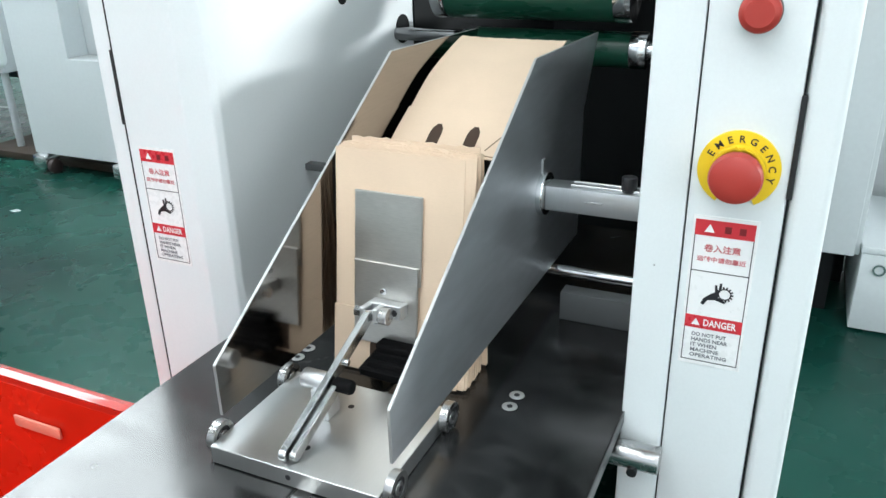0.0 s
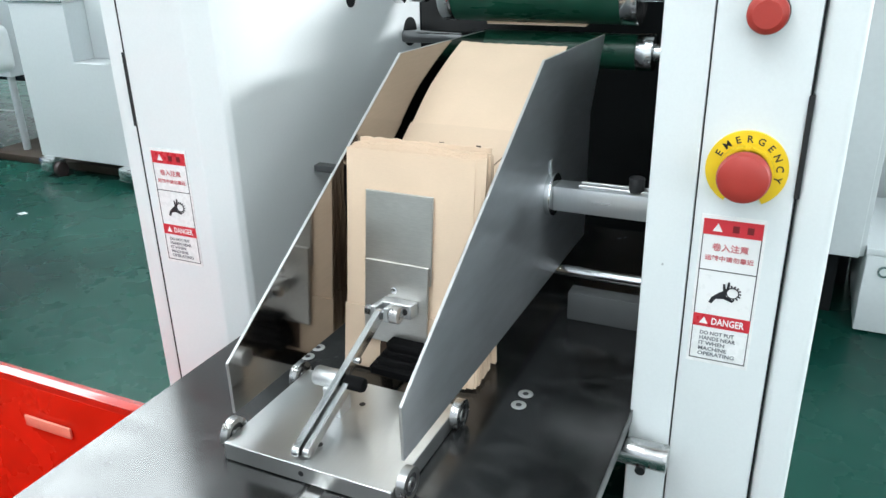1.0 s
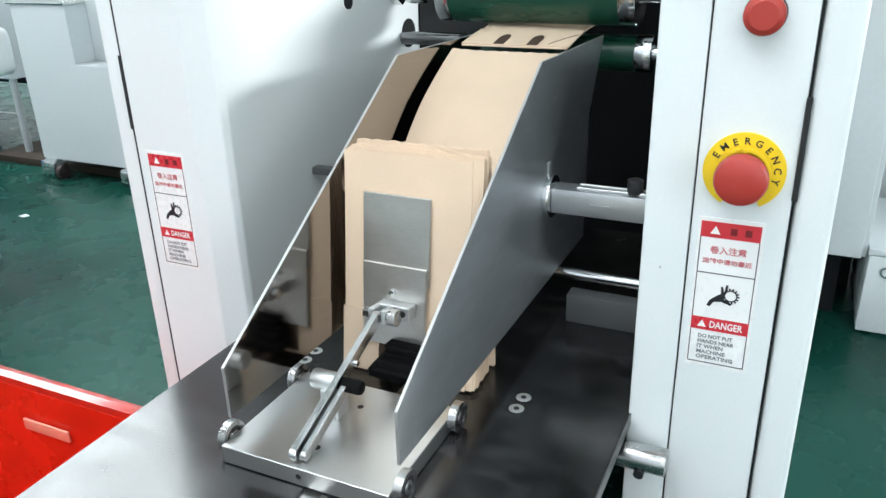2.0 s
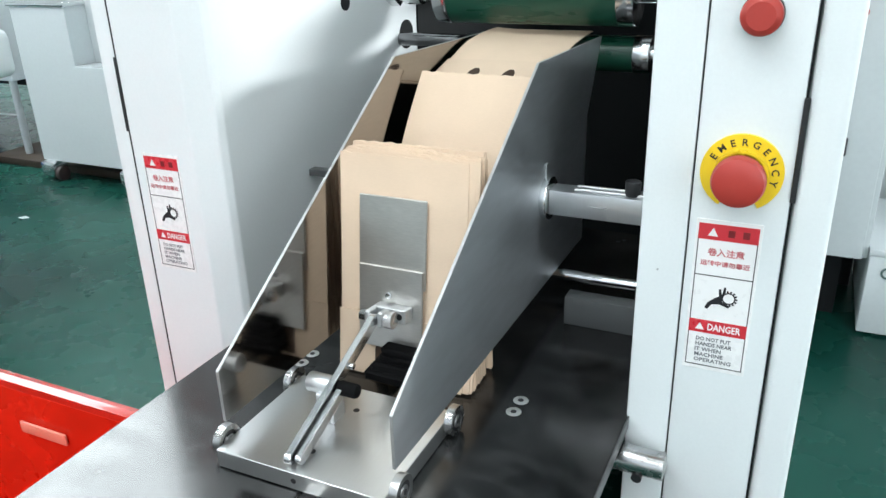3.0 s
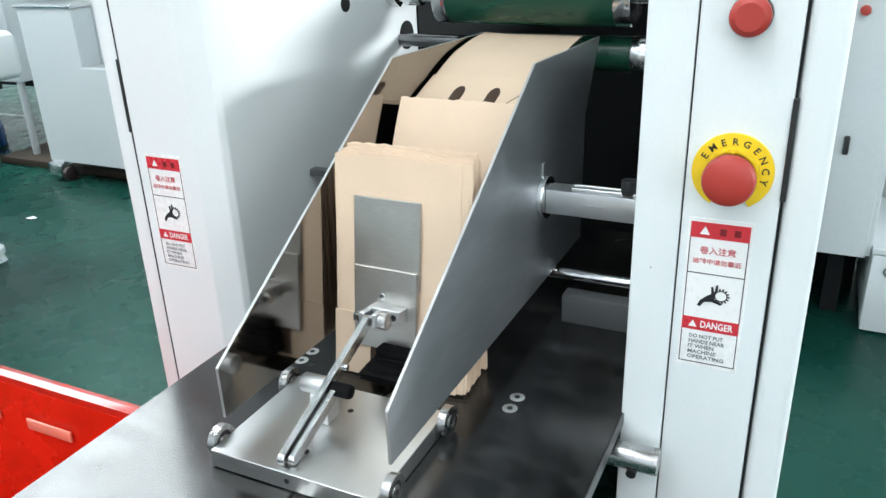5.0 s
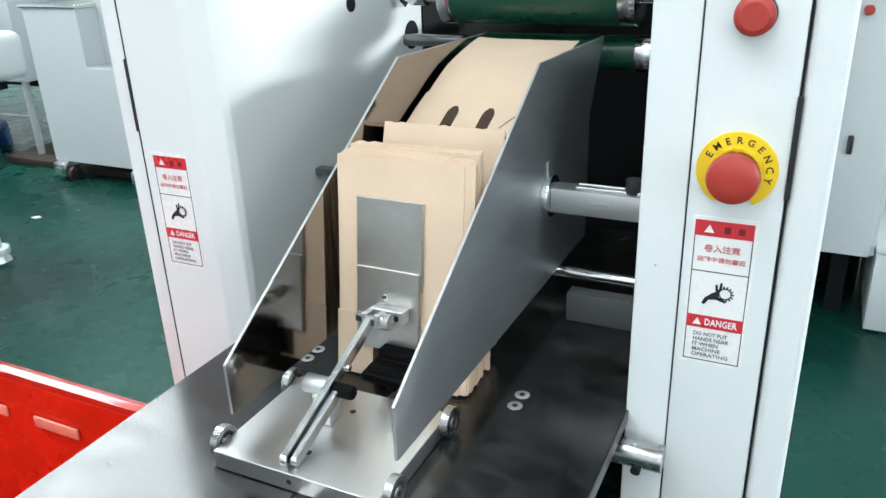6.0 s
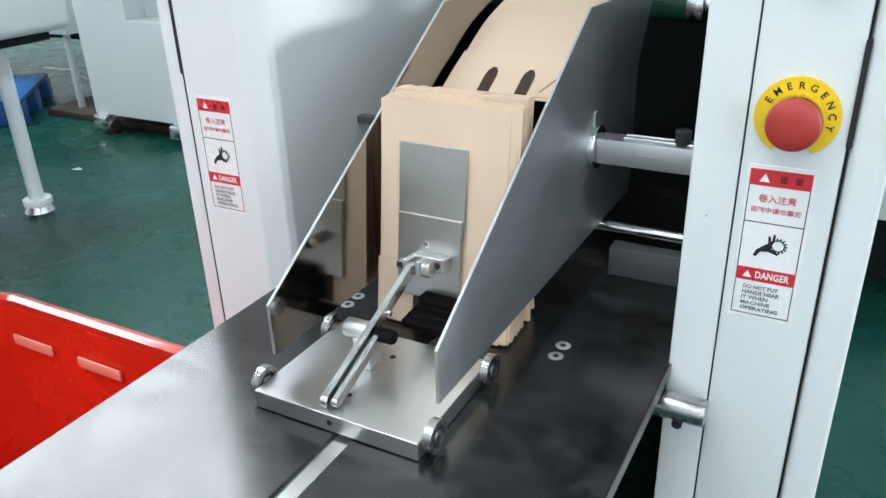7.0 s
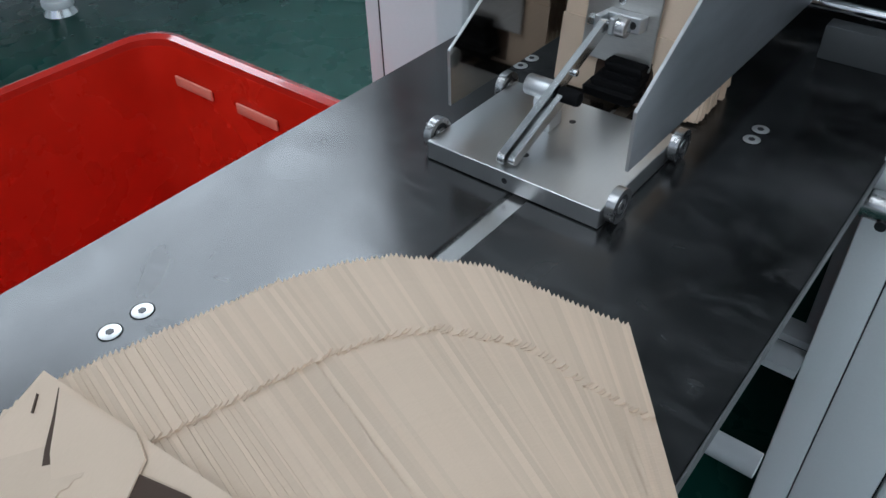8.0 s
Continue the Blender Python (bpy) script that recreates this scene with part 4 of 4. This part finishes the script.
# pale red that paints light coming through the slots
SLOT_LIGHT = mat("red_plastic_slot_light", (0.80, 0.28, 0.20), 0.4, vary=0.05, grain=60)
crate()


# ---- background things ----
def castor(parent, x, y, z1):
    k = part("castor", box(B(), x - 0.050, x + 0.032, y - 0.05, y + 0.03, z1 - 0.062, z1, 0.012), CHROME, parent, "steel castor fork")
    part("wheel", rod(B(), (x + 0.034, y - 0.018, FLOOR + 0.032), (x + 0.058, y - 0.018, FLOOR + 0.032), 0.032, 24, bevel=0.004), mat_wheel, k, "dark reddish wheel")


mat_wheel = mat("castor_wheel", (0.035, 0.022, 0.022), 0.5, vary=0.2, grain=40)


def machine_cabinet():
    c = empty("machine_cabinet", "white sheet metal machine cabinet on castors, greyed for its shade", "cabinet")
    y = 1.65
    part("body", prism(B(), [(-2.790, 0.285), (-1.30, 0.285), (-1.30, 0.700), (-2.478, 0.700), (-2.478, 0.930), (-2.790, 0.930)], lambda a, b, d: Vector((a, y + d, b)), 0.60, 0.002), WHITE_FAR, c, smooth=False)
    part("ledge", box(B(), -2.476, -1.305, y + 0.004, y + 0.0995, 0.7003, 0.7025), GREYM, c, "grey ledge")
    part("upper_body", box(B(), -2.477, -1.30, y + 0.10, y + 0.60, 0.7005, 1.30, 0.006), WHITE_FAR, c)
    part("top_tray", box(B(), -2.80, -2.47, y - 0.01, y + 0.60, 0.9305, 0.945, 0.003), CHROME, c, "steel tray top")
    castor(c, -2.735, y + 0.02, 0.285)
    castor(c, -2.270, y + 0.02, 0.285)
    return c


machine_cabinet()
solid("wooden_skid", box(B(), -3.27, -1.40, 1.74, 2.02, FLOOR, FLOOR + 0.035, 0.004), BROWN, "worn brown wooden skid on the floor under the cabinets", "skid")


def far_machine():
    m = empty("far_machine", "tall pale machine cabinet standing behind", "machine")
    part("body", box(B(), -4.85, -3.08, 1.80, 2.6, 0.58, 1.9, 0.01), WHITE_FAR, m)
    # dark block in place of the shadow under the body
    part("shade_block", box(B(), -4.85, -3.09, 1.95, 2.58, 0.53, 0.579, 0.004), DARK, m, "dark block for the shade under the body")
    for x in (-3.12, -4.7):
        part("leg", rod(B(), (x, 1.83, FLOOR + (0.0352 if x > -4 else 0)), (x, 1.83, 0.5795), 0.017, 16), GREYM, m)
    part("row_of_vents", box(B(), -3.85, -3.53, 1.794, 1.799, 1.02, 1.06), BLACKP, m, "dark vent row")
    return m


far_machine()


def hood_table():
    h = empty("hooded_table", "white rounded table end on round pole legs", "table")
    part("top", box(B(), -3.60, -2.000, -0.60, 1.050, 0.790, 0.935, 0.030, 4), WHITE, h, "white rounded hood")
    # near-black slab paints the shade below the hood
    part("underside", box(B(), -3.55, -2.06, -0.55, 1.00, 0.760, 0.789, 0.004), DARK, h, "underside with its shade painted dark")
    for x, y in ((-2.185, 0.895), (-2.149, 0.404)):
        leg = part("pole_leg", rod(B(), (x, y, FLOOR + 0.03), (x, y, 0.760), 0.024, 24), WHITE, h, "round white pole")
        part("collar", rod(B(), (x, y, FLOOR + 0.022), (x, y, FLOOR + 0.045), 0.046, 28, bevel=0.004), WHITE, leg)
        part("foot", rod(B(), (x, y, FLOOR), (x, y, FLOOR + 0.021), 0.050, 28, r2=0.040), CHROME, leg, "levelling foot")
    return h


hood_table()


def pallet():
    p = empty("blue_pallet", "blue plastic pallet on the dark floor", "pallet", m=pose(-3.20, 1.58, FLOOR, 0, 0, 42))
    for k in range(6):
        xa = -0.90 + k * 0.15
        part("slat", box(B(), xa + 0.005, xa + 0.145, 0.0, 0.60, 0.100, 0.122, 0.003), BLUE, p)
    for y in (0.0, 0.26, 0.52):
        part("runner", box(B(), -0.90, 0.0, y, y + 0.08, 0.0, 0.0995, 0.004), BLUE, p)
    return p


pallet()


def right_cabinet():
    c = empty("control_cabinet", "pale control cabinet with a dark latch and a red button", "cabinet")
    y = 1.41
    part("body", box(B(), -0.35, 0.3990, y + 0.02, y + 0.60, 0.397, 1.70, 0.004), WHITE_FAR, c)
    part("door", box(B(), -0.30, 0.3860, y, y + 0.0195, 0.400, 1.69, 0.003), WHITE_FAR, c, "pale cabinet door")
    part("latch", box(B(), 0.298, 0.311, y - 0.012, y, 0.655, 0.700, 0.004), BLACKP, c, "dark latch")
    part("red_button", rod(B(), (0.298, y, 0.982), (0.298, y - 0.02, 0.982), 0.011, 24, bevel=0.004), BUTTON, c)
    for x in (-0.3, 0.33):
        part("leg", box(B(), x - 0.02, x + 0.02, y + 0.10, y + 0.14, FLOOR, 0.3965), DARK, c)
    # dark box stands in for the shade beneath the cabinet
    part("under_cabinet_shade", box(B(), -0.34, 0.39, y + 0.30, y + 0.58, FLOOR, 0.3965), DARK, c)
    b = empty("tool_box", "pale metal box with a hinged catch on the floor", "box")
    part("body", box(B(), 0.402, 1.05, y, y + 0.42, FLOOR + 0.006, 0.412, 0.004), WHITE_FAR, b)
    part("lid", box(B(), 0.400, 1.052, y - 0.002, y + 0.422, 0.4125, 0.430, 0.003), WHITE_FAR, b)
    part("catch", ring(B(), (0.445, y - 0.006, 0.375), (0, 1, 0), 0.010, 0.015, 0.003, 20), CHROME, b)
    m = empty("tall_cabinet", "tall pale cabinet against the others", "cabinet")
    part("body", box(B(), 0.43, 1.60, y + 0.55, y + 1.1, FLOOR, 1.9, 0.006), WHITE_FAR, m)
    return c


right_cabinet()
for tx, ty, ta in ((-3.90, 2.07, 90), (-4.21, 2.505, 3)):
    tape = solid("floor_tape", box(B(), -0.12, 0.12, -0.014, 0.014, 0.0, 0.0012), GREYM, "strip of worn pale tape stuck on the floor", "tape", "tapes on the floor")
    tape.matrix_basis = pose(tx, ty, FLOOR + 0.0005, 0, 0, ta)
solid("paper_scrap", prism(B(), [(-0.02, -0.012), (0.012, -0.015), (0.025, 0.004), (-0.008, 0.014)], lambda a, b, c: Vector((-2.432 + a, 1.243 + b, FLOOR + 0.0005 + c)), 0.001),
      LABELW, "small white scrap of paper on the floor", "scrap")


# ---- motion of bags and carriage ----
PUSH_Y = [(0.0, -0.0565), (1.0, -0.0552), (1.5, -0.0530), (3.0, -0.0530), (3.5, -0.0540), (4.0, -0.0585), (4.5, -0.0582), (6.0, -0.0668), (6.5, -0.0672), (7.0, -0.0680), (8.0, -0.0680)]


def push_at(t):
    return value_at(PUSH_Y, t)


# bags fed so far, tenth by tenth, in the three stretches that start at these times
FED = {0.0: [0.64, 0.79, 1.04, 1.26, 1.51, 1.73, 2.02, 2.06, 2.38, 2.53, 2.77, 2.98, 3.19, 3.34, 3.55, 3.81],
       2.8: [6.7, 6.85, 7.16, 7.22, 7.47, 7.66, 7.89, 8.11, 8.3, 8.49, 8.72, 8.94, 9.23, 9.36, 9.64, 9.83, 10.13, 10.22, 10.38, 10.62],
       5.8: [13.11, 13.17, 13.45, 13.6, 13.91, 13.96, 14.32, 14.43, 14.74, 14.87, 15.02, 15.29, 15.58]}
FED_ROWS = [(t0 + 0.1 * i, c) for t0, row in FED.items() for i, c in enumerate(row)]
FED_ROWS.append((8.0, FED_ROWS[-1][1] + (8.0 - FED_ROWS[-1][0]) / 0.4736))


def value_at(rows, t):
    if t <= rows[0][0]:
        return rows[0][1]
    for (a, p), (b, q) in zip(rows, rows[1:]):
        if t <= b:
            return p + (q - p) * (t - a) / (b - a)
    return rows[-1][1]


# cycles since a bag came to the rollers: y and z of its leading edge, then of its open end
DESCENT = [(-0.25, 0.430, 1.0560, 0.661, 1.052), (-0.19, 0.395, 1.0535, 0.626, 1.051), (-0.10, 0.340, 1.044, 0.570, 1.048), (0.0, 0.290, 1.027, 0.520, 1.045), (0.10, 0.252, 1.015, 0.480, 1.045),
           (0.23, 0.219, 1.002, 0.442, 1.045), (0.40, 0.174, 0.977, 0.385, 1.040), (0.57, 0.146, 0.960, 0.352, 1.039), (0.72, 0.127, 0.938, 0.330, 1.041),
           (0.87, 0.114, 0.919, 0.305, 1.038), (1.02, 0.097, 0.888, 0.267, 1.028), (1.12, 0.093, 0.848, 0.225, 1.020), (1.23, 0.091, 0.806, 0.184, 1.015),
           (1.30, 0.088, 0.792, 0.167, 1.006), (1.40, 0.086, 0.772, 0.132, 0.993), (1.50, 0.075, 0.7560, 0.092, 0.980), (1.55, 0.070, 0.7545, 0.060, 0.9800)]


def bag_pose(c):
    """The pose of a bag, c cycles after it came to the rollers; before that it runs level through the machine."""
    ay, az, by, bz = (value_at([(row[0], row[k]) for row in DESCENT], c) for k in (1, 2, 3, 4))
    back = 0.27 * max(0.0, -0.25 - max(c, -2.4))
    # local y runs from the leading edge to the open end, local z is the upper face
    return pose(BAG_X - 0.003 + 0.006 * max(0.0, min(1.0, (c - 0.80) / 0.22)), ay + back, az, math.degrees(math.atan2(bz - az, by - ay)), 0, 0)


def motions():
    walk(the_carriage, [(t, pose(CARRIAGE_X, y, TABLE)) for t, y in PUSH_Y])
    for ob, yb, yt, x, roll, z in stack:
        walk(ob, [(t, standing(yb + y + 0.0565, yt + y + 0.0565, x, roll, z)) for t, y in PUSH_Y])
    coming = [slide_bag] + [copy_thing(slide_bag, pose(0, 0, 0)) for k in range(19)]
    for k, ob in zip(range(-1, 19), coming):
        shift = random.uniform(-0.0018, 0.0025)
        grid = [0.05 * i for i in range(161)]
        away = [t for t in grid if value_at(FED_ROWS, t) - k < -0.7]
        down = [t for t in grid if value_at(FED_ROWS, t) - k >= 1.6]
        landing = down[0] if down else 8.0
        times = sorted({0.0, 8.0} | {t for t in grid if -0.7 <= value_at(FED_ROWS, t) - k < 1.6} | set(away[-1:]) | set(away[::6]) | set(down[:1]) | set(down[::10]))
        rows = []
        for t in times:
            c = value_at(FED_ROWS, t) - k
            m = Matrix.Translation((shift, push_at(t) - push_at(landing) if t > landing else 0.0, 0)) @ bag_pose(c)
            if c < -0.7:
                m = Matrix.Translation((0, 0, 0.032 + 0.003 * (k + 1))) @ m
            rows.append((t, m))
        walk(ob, rows)


motions()
